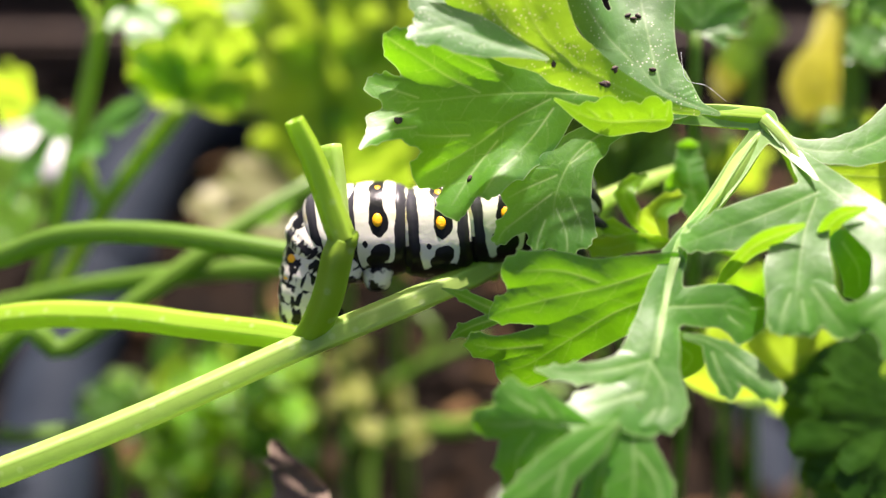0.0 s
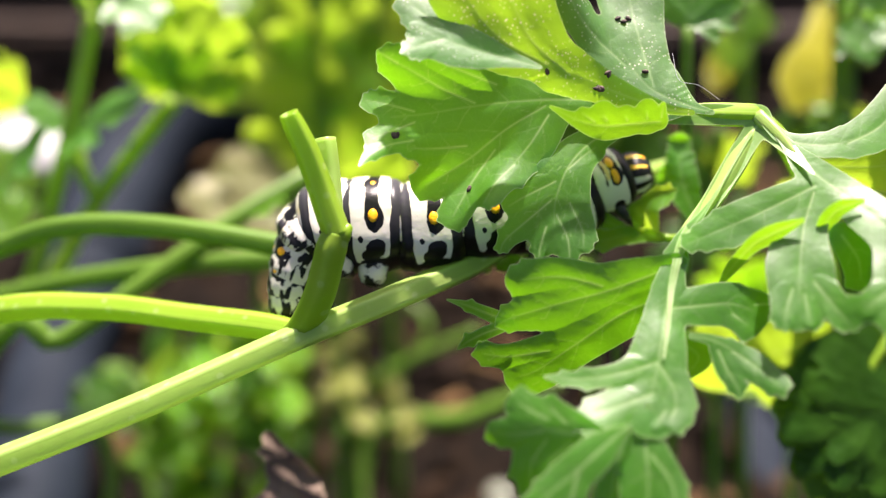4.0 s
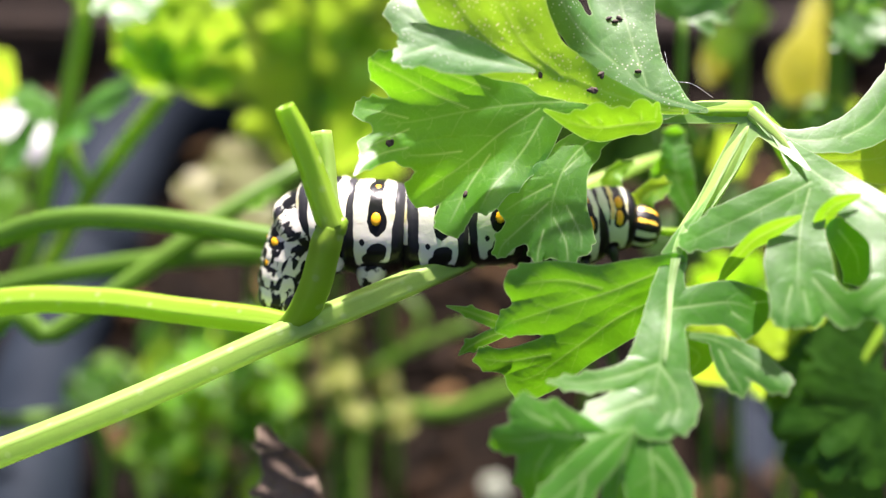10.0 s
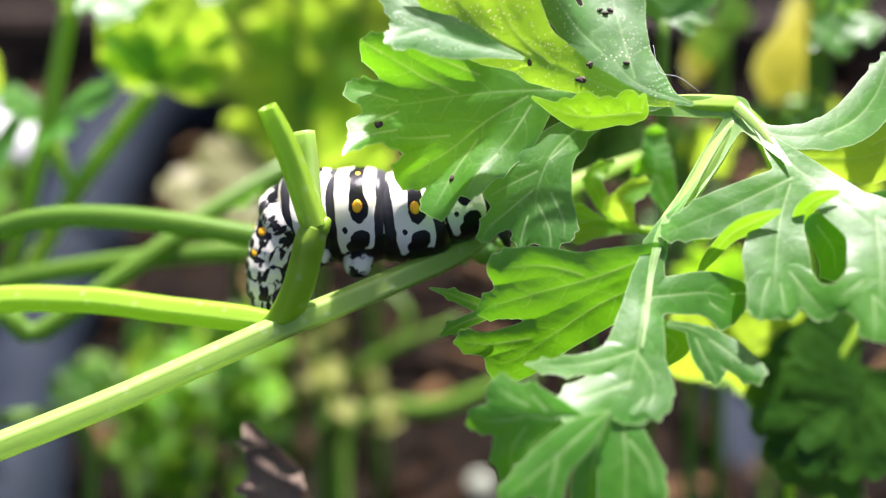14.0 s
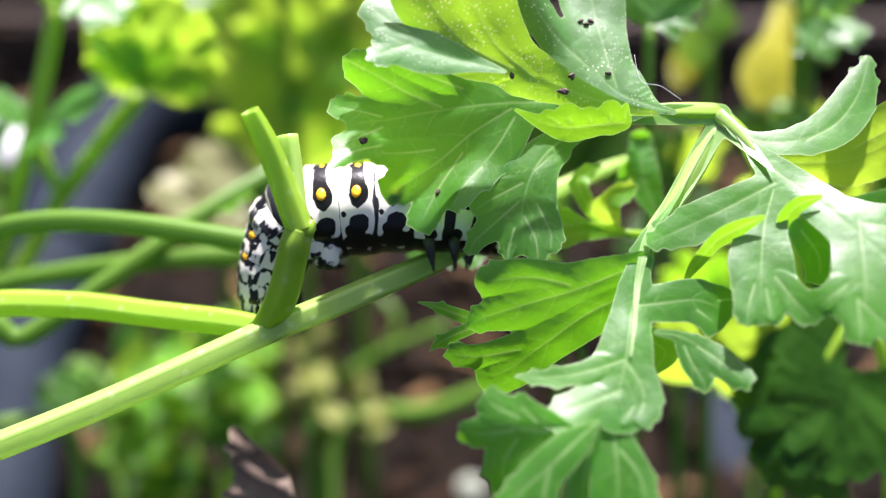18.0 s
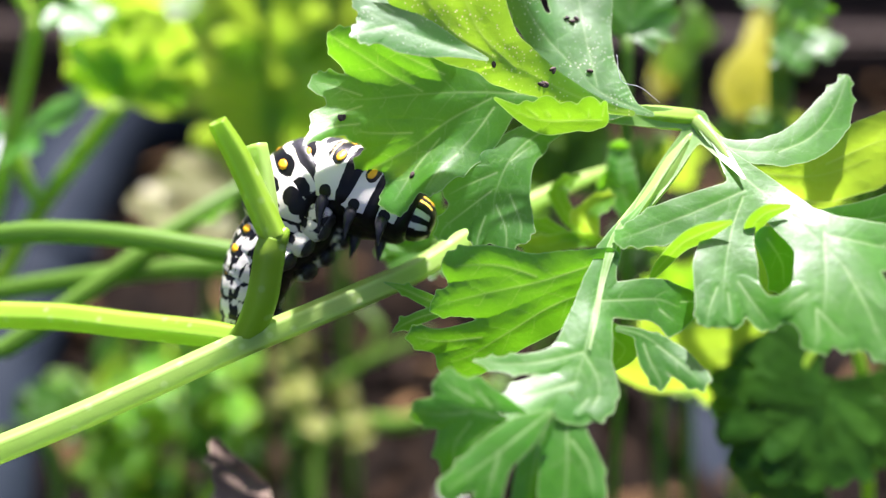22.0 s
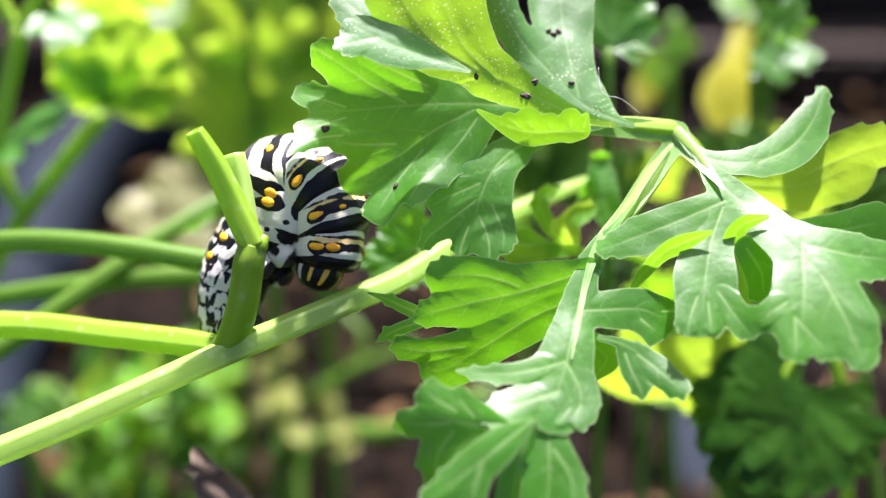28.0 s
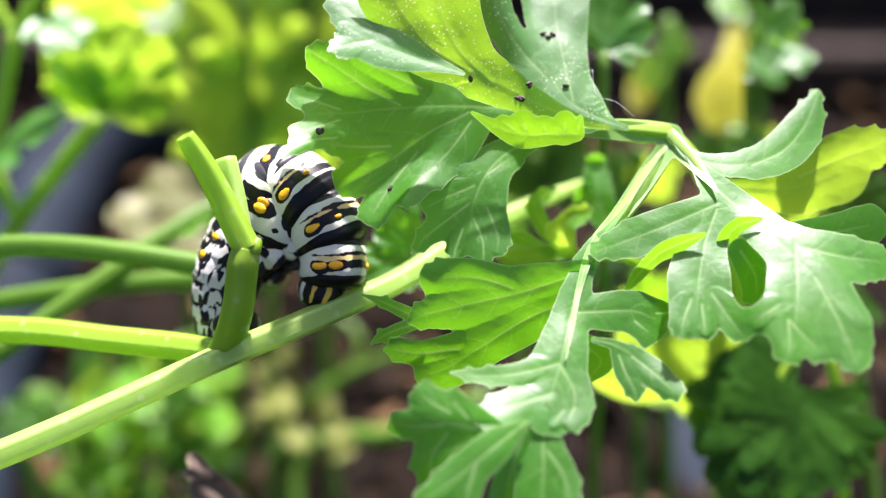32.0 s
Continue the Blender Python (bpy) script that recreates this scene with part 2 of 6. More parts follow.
PEBBLE = plain("pebble_grey_green", (0.15, 0.17, 0.13), (0.24, 0.26, 0.20), 120, 0.7)
PATCH_PALE = plain("patch_pale", (0.42, 0.43, 0.42), (0.60, 0.61, 0.60), 120, 0.7)
THREAD = plain("silk_thread", (0.7, 0.7, 0.68), (0.8, 0.8, 0.78), 500, 0.5)


def chip_material():
    k = Nodes("mulch_chip")
    g = k.n("ShaderNodeNewGeometry")
    # Bark browns taken near black to include the shade between plants.
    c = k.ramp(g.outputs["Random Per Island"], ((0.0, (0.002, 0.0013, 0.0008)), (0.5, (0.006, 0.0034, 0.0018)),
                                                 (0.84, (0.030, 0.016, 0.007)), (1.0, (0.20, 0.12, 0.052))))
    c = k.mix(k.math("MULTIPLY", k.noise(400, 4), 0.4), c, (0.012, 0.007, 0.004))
    return k.surface(c, 0.85, k.bump(k.noise(700, 4), 0.6, 0.001), spec=0.12)


CHIP = chip_material()

# ---- builders ----
ORIGIN = {}


def ground(u, w):
    """The place on the soil below a point of the leaning plane."""
    return (u, -1000 * HEIGHT / math.cos(radians(TILT)) - w * math.tan(radians(TILT)), w)


def thing(name, at, label, category, group="", kind=""):
    ob = new(name)
    ob.empty_display_size = 0.005
    ob.matrix_basis = held(*at)
    ORIGIN[ob.name] = at
    return tagged(ob, label, category, group, kind)


def part(name, mesh, material, parent, label=""):
    mesh.materials.clear()
    mesh.materials.append(material)
    ob = new(name, mesh)
    ob.parent = parent
    return tagged(ob, label)


def smooth(mesh):
    mesh.polygons.foreach_set("use_smooth", [True] * len(mesh.polygons))
    mesh.update()
    return mesh


def glide(points, per=8):
    """Catmull-Rom through rows of numbers."""
    p = np.asarray(points, float)
    if len(p) == 2:
        s = np.linspace(0, 1, per + 1)[:, None]
        return p[0] * (1 - s) + p[1] * s
    q = np.vstack([2 * p[0] - p[1], p, 2 * p[-1] - p[-2]])
    out = []
    for i in range(1, len(q) - 2):
        for s in np.arange(per) / per:
            a, b, c, d = q[i - 1], q[i], q[i + 1], q[i + 2]
            out.append(0.5 * (2 * b + (c - a) * s + (2 * a - 5 * b + 4 * c - d) * s * s + (3 * b - a - 3 * c + d) * s ** 3))
    out.append(p[-1])
    return np.array(out)


def tube(name, points, radii, o=(0, 0, 0), sides=12, ridges=0, depth=0.06, per=8, rough=0.0, hollow=False, ink=None):
    """A stem through points in millimetres, less the thing's origin o."""
    rows = glide([(*p, r) for p, r in zip(points, radii)], per)
    c, rad = rows[:, :3] - np.asarray(o), np.maximum(rows[:, 3], 0.02)
    n = len(c)
    tan = np.gradient(c, axis=0)
    tan /= np.linalg.norm(tan, axis=1)[:, None] + 1e-9
    side = np.cross(tan[0], (0.31, 0.2, 0.93))
    side /= np.linalg.norm(side)
    verts, ridge = [], []
    th = np.arange(sides) / sides * 2 * np.pi
    for i in range(n):
        side = side - tan[i] * np.dot(side, tan[i])
        side /= np.linalg.norm(side)
        up = np.cross(tan[i], side)
        lump = np.cos(ridges * th) if ridges else np.zeros(sides)
        bend = rough * (np.sin(i * 0.9 + th * 2) + np.sin(i * 0.37 + 1 + th))
        r = rad[i] * (1 + depth * lump + bend)
        verts += list(c[i] + (np.cos(th) * r)[:, None] * side + (np.sin(th) * r)[:, None] * up)
        ridge += list(np.clip(lump, 0, 1) ** 2)
    faces = [(i * sides + j, i * sides + (j + 1) % sides, (i + 1) * sides + (j + 1) % sides, (i + 1) * sides + j)
             for i in range(n - 1) for j in range(sides)]
    m = len(verts)
    if hollow:
        for k, (f, inset) in enumerate(((1.0, 0.75), (-0.6, 0.6))):
            for j in range(sides):
                verts.append(c[-1] + (verts[(n - 1) * sides + j] - c[-1]) * inset + tan[-1] * rad[-1] * (0.05 if k == 0 else -0.8))
                ridge.append(0.0)
        base = (n - 1) * sides
        for a, b in ((base, m), (m, m + sides)):
            faces += [(a + j, a + (j + 1) % sides, b + (j + 1) % sides, b + j) for j in range(sides)]
        verts.append(c[-1] - tan[-1] * rad[-1] * 0.9)
        ridge.append(0.0)
        faces += [(m + sides + j, m + sides + (j + 1) % sides, m + 2 * sides) for j in range(sides)]
    else:
        verts.append(c[-1] + tan[-1] * rad[-1] * 0.35)
        ridge.append(0.0)
        faces += [((n - 1) * sides + j, (n - 1) * sides + (j + 1) % sides, m) for j in range(sides)]
    verts.append(c[0] - tan[0] * rad[0] * 0.35)
    ridge.append(0.0)
    faces += [((j + 1) % sides, j, len(verts) - 1) for j in range(sides)]
    mesh = bpy.data.meshes.new(name)
    mesh.from_pydata([tuple(v / 1000) for v in verts], [], faces)
    mesh.attributes.new("ridge", "FLOAT", "POINT").data.foreach_set("value", ridge)
    if ink is not None:
        mesh.attributes.new("ink", "FLOAT", "POINT").data.foreach_set("value", [ink] * len(verts))
    return smooth(mesh)


def ripple(x, y, seed):
    r = np.random.RandomState(seed)
    z = np.zeros_like(x)
    for k in range(6):
        a, b, f = r.uniform(0, 6.3), r.uniform(0, 6.3), r.uniform(0.6, 1.5)
        z += np.sin(f * (np.cos(a) * x + np.sin(a) * y) + b)
    return z / 6


def notches(lobe, size, spin):
    """Small pointed teeth along both edges of a lobe."""
    pts, widths, *more = lobe
    rows = glide([(*p, w) for p, w in zip(pts, widths)], 6)
    out = []
    n = len(rows) - 1
    for f in (0.58, 0.78, 0.96):
        k = int(f * n)
        a, b = rows[max(k - 1, 0)], rows[min(k + 1, n)]
        d = b[:2] - a[:2]
        d /= np.hypot(*d) + 1e-9
        w = rows[k][3]
        if w < 0.55:
            continue
        for side in (-1, 1):
            ang = side * radians(spin.uniform(38, 62))
            e = np.array([d[0] * math.cos(ang) - d[1] * math.sin(ang), d[0] * math.sin(ang) + d[1] * math.cos(ang)])
            l = w * spin.uniform(0.95, 1.1) + size * spin.uniform(0.7, 1.3)
            tip = rows[k][:2] + e * l
            lift = spin.uniform(-0.05, 0.08) * w
            tw = (more[0] if more else 0) * side * l * math.sin(abs(ang))
            out.append(([tuple(rows[k][:3]), (*(rows[k][:2] + e * l * 0.6), rows[k][2] + lift * 0.4 + tw * 0.6), (*tip, rows[k][2] + lift + tw)], [w * 0.3, w * 0.36, 0.22], more[0] if more else 0.0))
    return out


def blade(name, lobes, o=(0, 0, 0), cell=0.3, wave=0.5, curl=0.5, teeth=0.35, seed=1, fuse=0.55, wave_size=0.35, crenate=0.0, lie=(0.0, 0.0), blend=1.2, pillow=0.007):
    """A leaf blade grown round its veins. Each lobe is (points of the vein, half-widths along it), in millimetres; the blade
    follows the veins' heights, ripples by wave, and lifts towards its edges by curl."""
    o = np.asarray(o, float)
    paths, twists, lies, spin = [], [], [], random.Random(seed)
    if crenate:
        plain_count = len(lobes)
        lobes = list(lobes) + [t for l in lobes for t in notches(l, crenate, spin)]
    else:
        plain_count = len(lobes)
    for pts, widths, *more in lobes:
        twists.append(more[0] if more else spin.uniform(-0.22, 0.22))
        lies.append(more[1] if len(more) > 1 else lie)
        rows = glide([(*p, w) for p, w in zip(pts, widths)], 5)
        rows[:, :3] -= o
        paths.append(rows)
    allp = np.vstack(paths)
    lo, hi = allp[:, :2].min(0) - allp[:, 3].max() - 1, allp[:, :2].max(0) + allp[:, 3].max() + 1
    gx, gy = np.arange(lo[0], hi[0], cell), np.arange(lo[1], hi[1], cell)
    X, Y = np.meshgrid(gx, gy, indexing="ij")
    total, weight, height = np.zeros_like(X), np.zeros_like(X), np.zeros_like(X)
    vein, groove, cup, room = np.zeros_like(X), np.zeros_like(X), np.full_like(X, 9.0), np.zeros_like(X)
    swell, deep = np.zeros_like(X), np.full_like(X, -1e9)
    for number, (rows, twist, lie) in enumerate(zip(paths, twists, lies)):
        best, bh, bs, bd, bw = np.full_like(X, -1e9), 0 * X, 0 * X, 0 * X, 0 * X + 1
        run = 0.0
        for a, b in zip(rows[:-1], rows[1:]):
            d = b[:2] - a[:2]
            ll = max(np.hypot(*d), 1e-6)
            s = np.clip(((X - a[0]) * d[0] + (Y - a[1]) * d[1]) / ll ** 2, 0, 1)
            dist = np.hypot(X - a[0] - s * d[0], Y - a[1] - s * d[1])
            off = ((Y - a[1]) * d[0] - (X - a[0]) * d[1]) / ll
            wid = a[3] + s * (b[3] - a[3])
            f = wid - dist
            m = f > best
            best = np.where(m, f, best)
            bh = np.where(m, a[2] + s * (b[2] - a[2]) + twist * np.clip(off, -1.3 * wid, 1.3 * wid) + lie[0] * (X - a[0] - s * d[0]) + lie[1] * (Y - a[1] - s * d[1]), bh)
            bs = np.where(m, run + s * ll, bs)
            bd = np.where(m, dist, bd)
            bw = np.where(m, wid, bw)
            run += ll
        total += np.exp(np.clip(best / fuse, -40, 40))
        if number >= plain_count:
            continue
        wt = np.exp(np.clip(best / 1.2, -40, 40))
        weight += wt
        height += wt * bh
        main = np.exp(-(bd / 0.1) ** 2) * np.clip((run - bs) / run + 0.25, 0, 1)
        sidev = np.abs(((bs - bd * 0.95 + 0.7 * ripple(X * 0.8, Y * 0.8, seed + 3)) % 3.4) - 1.7)
        branch = 0.42 * np.exp(-(sidev / 0.085) ** 2) * np.clip(1.1 - bd / bw, 0, 1) * (best > 0)
        vein = np.maximum(vein, np.maximum(main, branch))
        gully = np.exp(-(bd / 0.42) ** 2) * np.clip((run - bs) / run + 0.25, 0, 1) * np.minimum(bw, 1.0)
        groove = np.maximum(groove, gully)
        swell = np.where(best > deep, np.sin(math.pi * np.clip(sidev / 1.7, 0, 1)) * np.clip(bd / 0.6, 0, 1) * np.minimum(bw / 2.0, 1.0), swell)
        deep = np.maximum(deep, best)
        here = np.where(best > -1, bd / np.maximum(bw, 0.4), 9.0)
        room = np.where(here < cup, np.minimum(bw / 2.5, 1.0), room)
        cup = np.minimum(cup, here)
    F = fuse * np.log(total + 1e-30)
    F += teeth * ripple(X * 2.1, Y * 2.1, seed + 50)
    H = height / np.maximum(weight, 1e-30)
    for _ in range(int(blend / cell)):
        P = np.pad(H, 1, mode="edge")
        H = (P[:-2, 1:-1] + P[2:, 1:-1] + P[1:-1, :-2] + P[1:-1, 2:] + 2 * H) / 6
    H += wave * ripple(X * wave_size, Y * wave_size, seed) + curl * room * np.clip(cup, 0, 1.2) ** 2 * (0.6 + 0.8 * ripple(X * 0.5, Y * 0.5, seed + 9))
    H += 0.10 * ripple(X * 1.3, Y * 1.3, seed + 7) - 0.045 * groove + pillow * swell
    nx, ny = X.shape
    inside = F > 0
    index = -np.ones((nx, ny), int)
    ii = np.argwhere(inside)
    index[inside] = np.arange(len(ii))
    verts = [tuple(v) for v in np.stack([X[inside], Y[inside], H[inside]], 1)]
    va, ra = list(vein[inside]), list(np.clip(1 - F[inside] / 0.10, 0, 1))
    cut = {}

    def crossing(p, q):
        key = (p, q) if p < q else (q, p)
        if key not in cut:
            fa, fb = F[p], F[q]
            s = fa / (fa - fb)
            cut[key] = len(verts)
            verts.append((X[p] + s * (X[q] - X[p]), Y[p] + s * (Y[q] - Y[p]), H[p] + s * (H[q] - H[p])))
            va.append(vein[p] * (1 - s) + vein[q] * s)
            ra.append(1.0)
        return cut[key]

    faces = []
    full = inside[:-1, :-1] & inside[1:, :-1] & inside[1:, 1:] & inside[:-1, 1:]
    some = inside[:-1, :-1] | inside[1:, :-1] | inside[1:, 1:] | inside[:-1, 1:]
    for i, j in np.argwhere(full):
        faces.append((index[i, j], index[i + 1, j], index[i + 1, j + 1], index[i, j + 1]))
    for i, j in np.argwhere(some & ~full):
        ring = [(i, j), (i + 1, j), (i + 1, j + 1), (i, j + 1)]
        poly = []
        for a, b in zip(ring, ring[1:] + ring[:1]):
            if inside[a]:
                poly.append(index[a])
            if inside[a] != inside[b]:
                poly.append(crossing(a, b))
        if len(poly) >= 3:
            faces.append(tuple(poly))
    mesh = bpy.data.meshes.new(name)
    mesh.from_pydata([(x / 1000, y / 1000, z / 1000) for x, y, z in verts], [], [[int(k) for k in f] for f in faces])
    mesh.attributes.new("vein", "FLOAT", "POINT").data.foreach_set("value", [float(x) for x in va])
    mesh.attributes.new("rim", "FLOAT", "POINT").data.foreach_set("value", [float(x) for x in ra])
    return smooth(mesh)


# leaflets that the plants behind share: base at nought, tip at 30 mm along y
def fan(name, seed, wave, curl, narrow=1.0, cell=0.55, wide=1.0, notch=0.8):
    r = random.Random(seed)
    lobes = [([(0, 0, 0), (0, 14, 0), (0, 27, -1)], [0.8, 4.5 * wide, 2.5])]
    for side in (-1, 1):
        for a, l, b in ((38, 20, 6), (66, 15, 4), (20, 16, 12)):
            a = radians(a + r.uniform(-6, 6))
            l *= r.uniform(0.85, 1.15)
            x, y = side * math.sin(a) * l * narrow, b + math.cos(a) * l
            lobes.append(([(0, b - 2, 0), (x * 0.6, b + (y - b) * 0.6, 0.6), (x, y, r.uniform(-3, 1))], [1.2, 3.2 * wide, 1.8 * wide]))
            lobes.append(([(x * 0.6, b + (y - b) * 0.6, 0.6), (x * 0.75 + side * 3, y * 0.95 - 1, 0)], [1.5 * wide, 1.5 * wide]))
    return blade(name, lobes, cell=cell, wave=wave, curl=curl, teeth=0.4, seed=seed, fuse=0.4, crenate=notch)


FANS = [fan("leaflet", 11, 0.5, 0.2, wide=1.2, notch=0.4), fan("leaflet", 12, 0.7, 0.3, 0.85, wide=1.25, notch=0.4), fan("leaflet", 13, 0.6, 0.4, 1.1, wide=1.2, notch=0.4)]
BROAD = [fan("leaflet", 31, 1.2, -0.25, 1.0, 0.35, 1.2, 0.7), fan("leaflet", 32, 1.4, 0.3, 1.1, 0.35, 1.15, 0.7)]
FLAT = [fan("leaflet", 33, 0.35, 0.15, 1.1, 0.35, 1.2, 0.7), fan("leaflet", 34, 0.45, -0.2, 1.0, 0.35, 1.15, 0.7)]
CURLY = [fan("leaflet", 21, 3.5, 4.0, 1.0, 1.0), fan("leaflet", 22, 4.0, 4.5, 0.9, 1.0)]
FAN_COPIES = {}


def leaflet(parent, base, tip, facing, kind, material, label=""):
    """One leaflet from base to tip (millimetres), its upper face turned to facing."""
    src = kind
    key = (src.name, material.name)
    if key not in FAN_COPIES:
        FAN_COPIES[key] = src.copy()
        FAN_COPIES[key].materials.clear()
        FAN_COPIES[key].materials.append(material)
    o = Vector(ORIGIN[parent.name])
    y = Vector(tip) - Vector(base)
    size = y.length / 30
    y.normalize()
    x = y.cross(Vector(facing)).normalized()
    z = x.cross(y)
    ob = new("leaflet", FAN_COPIES[key])
    ob.parent = parent
    m = Matrix((x, y, z)).transposed().to_4x4()
    ob.matrix_basis = Matrix.Translation((Vector(base) - o) / 1000) @ m @ Matrix.Scale(size, 4)
    return tagged(ob, label)


LIT, GLOW = (0.07, 0.65, 0.76), (-0.1, -0.6, 0.8)

# ---- soil and surroundings ----
def make_ground():
    n, reach = 90, 1.0
    me = bpy.data.meshes.new("ground")
    xs = np.sign(np.linspace(-1, 1, n)) * np.abs(np.linspace(-1, 1, n)) ** 2.6 * 40
    vs, fs = [], []
    for i, x in enumerate(xs):
        for j, y in enumerate(xs):
            yy = y + 0.15
            near = math.exp(-(x * x + (yy - 0.15) ** 2) / 0.3)
            z = near * 0.006 * noise.noise(Vector((x * 40, yy * 40, 0))) + near * 0.003 * noise.noise(Vector((x * 130, yy * 130, 3)))
            vs.append((x, yy, z - 0.004))
    for i in range(n - 1):
        for j in range(n - 1):
            a = i * n + j
            fs.append((a, a + n, a + n + 1, a + 1))
    me.from_pydata(vs, [], fs)
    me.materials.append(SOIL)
    tagged(new("ground", smooth(me)), "dark brown garden soil under bark mulch", "soil", kind="structure")


def make_chips():
    r = random.Random(5)
    vs, fs = [], []
    for k in range(2600):
        x, y = r.uniform(-0.32, 0.34), r.uniform(-0.02, 0.42)
        l, w, h = r.uniform(0.004, 0.022), r.uniform(0.002, 0.007), r.uniform(0.001, 0.003)
        m = pose(x, y, r.uniform(-0.002, 0.006), r.uniform(-25, 25), r.uniform(-25, 25), r.uniform(0, 180))
        b = len(vs)
        for sx, sy, sz in ((-1, -.6, -1), (1, -1, -1), (.8, 1, -1), (-.9, .8, -1), (-.8, -.7, 1), (.9, -.8, .6), (1, .7, 1), (-1, .9, .7)):
            vs.append(tuple(m @ Vector((sx * l / 2, sy * w / 2 * r.uniform(.7, 1.1), sz * h / 2))))
        fs += [tuple(b + i for i in f) for f in ((3, 2, 1, 0), (4, 5, 6, 7), (0, 1, 5, 4), (1, 2, 6, 5), (2, 3, 7, 6), (3, 0, 4, 7))]
    me = bpy.data.meshes.new("bark_mulch")
    me.from_pydata(vs, [], fs)
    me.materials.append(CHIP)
    tagged(new("bark_mulch", me), "brown shredded bark mulch strewn over soil", "mulch", kind="stuff")


def board(name, x0, x1, y0, y1, z0, z1, label):
    bm = bmesh.new()
    bmesh.ops.create_cube(bm, size=1, matrix=Matrix.Translation(((x0 + x1) / 2, (y0 + y1) / 2, (z0 + z1) / 2))
                          @ Matrix.Diagonal((x1 - x0, y1 - y0, z1 - z0, 1)))
    bmesh.ops.bevel(bm, geom=bm.edges[:], offset=0.003, segments=2, affect="EDGES")
    me = bpy.data.meshes.new(name)
    bm.to_mesh(me)
    me.materials.append(WOOD)
    tagged(new(name, me), label, "board")


make_ground()
make_chips()
board("wooden_board", -0.9, 0.9, 0.262, 0.29, -0.004, 0.022, "weathered brown wooden board edging the soil bed")
board("wooden_board", -0.9, 0.9, 0.33, 0.355, -0.004, 0.12, "dark brown wooden board standing behind the bed")

# grey tube winding over the soil
hose = thing("garden_hose", ground(-100, -200), "thick dark grey plastic hose lying in a curve on soil", "hose")
o = ORIGIN[hose.name]
part("hose_body", tube("hose_body", [(-86, -73, -92), (-91, -57, -106), (-100, -37, -136), (-102, -17.5, -157), (-106, 8.0, -189), (-101.7, 39.3, -222), (-81, 55, -248), (-52.1, 49, -263), (-20.6, 53, -283)],
     [12, 12, 12, 13, 15, 17, 18, 18, 18], o, 24), TUBE, hose)
part("collar", tube("collar", [(-103.2, -8, -169), (-104.2, -2, -176)], [15.6, 16.2], o, 24), TUBE, hose, "raised ring on the hose")
hose2 = thing("garden_hose", ground(80, -150), "dark grey plastic hose end lying on soil", "hose")
o = ORIGIN[hose2.name]
part("hose_body", tube("hose_body", [(94.3, -34.4, -175), (88.3, -56, -150), (85.1, -79.8, -130)], [10, 10, 10], o, 20), TUBE, hose2)

# ---- the long stem and its stalks ----
stem = thing("parsley_shoot", (-15.8, -10.4, -5), "long pale green ridged parsley shoot leaning across", "plant")
o = ORIGIN[stem.name]
part("main_stem", tube("main_stem", [ground(-150, -40), (-66, -31, -5), (-44.3, -22.4, 0), (-29.3, -16.4, 0.9), (-14.8, -10.0, 0.6), (-7.2, -6.9, 0.6), (-1.0, -4.4, -1.6), (4.5, -2.1, -5.0), (10.8, 1.8, -9.2), (18, 5.4, -13.5), (24.8, 8.3, -17), (31, 10.6, -21)],
     [2.0, 1.9, 1.45, 1.35, 1.3, 1.3, 1.3, 1.25, 1.15, 1.05, 0.8, 0.3], o, 20, ridges=5, depth=0.08, per=14), STEM_PALE, stem, "pale green ridged stem with light specks")
part("side_stem", tube("side_stem", [ground(-170, -60), (-95.9, -25.4, -35), (-73.5, -14, -21), (-49.5, -7.9, -10), (-36.5, -7.2, -7.5), (-25.9, -8.1, -5), (-18.2, -8.7, -2.5), (-14.2, -9.1, -1)],
     [1.9, 1.8, 1.7, 1.6, 1.5, 1.45, 1.45, 1.2], o, 18, ridges=6, depth=0.04, per=12), STEM, stem, "smooth green side stem")

stalk = thing("broken_stalk", (-13.9, -8.8, 1), "broken green stalk forking upwards from the stem", "stalk")
o = ORIGIN[stalk.name]
part("lower_stalk", tube("lower_stalk", [(-14.6, -9.4, -1), (-13.0, -8.2, 0.5), (-11.3, -5.1, 2.5), (-10.4, -2.1, 3.5), (-10.0, -0.6, 4), (-9.5, 0.9, 4.2)],
     [1.2, 1.5, 1.55, 1.5, 1.5, 1.3], o, 18, ridges=5, depth=0.05, per=10), STEM, stalk)
part("upper_stalk", tube("upper_stalk", [(-9.4, 0.7, 4.2), (-10.0, 2.2, 4.3), (-11.1, 5.4, 4.8), (-12.2, 8.5, 5.6), (-13.1, 10.5, 6.3), (-13.7, 11.8, 6.9)],
     [1.3, 1.35, 1.25, 1.15, 1.05, 0.9], o, 18, ridges=5, depth=0.05, per=10, hollow=True), STEM, stalk)
part("twin_stalk", tube("twin_stalk", [(-9.7, 0.9, 3.2), (-10.0, 2.8, 2.6), (-10.4, 6.6, 2.3), (-10.9, 10.1, 2.4)],
     [0.9, 0.9, 0.95, 1.0], o, 14, ridges=4, depth=0.08, per=8, hollow=True), STEM_PALE, stalk, "cut pale hollow stalk")
part("joint_swelling", tube("joint_swelling", [(-9.4, 0.2, 4.2), (-8.8, 0.9, 4.4), (-8.2, 1.6, 4.3)], [1.0, 0.85, 0.35], o, 14), STEM, stalk)

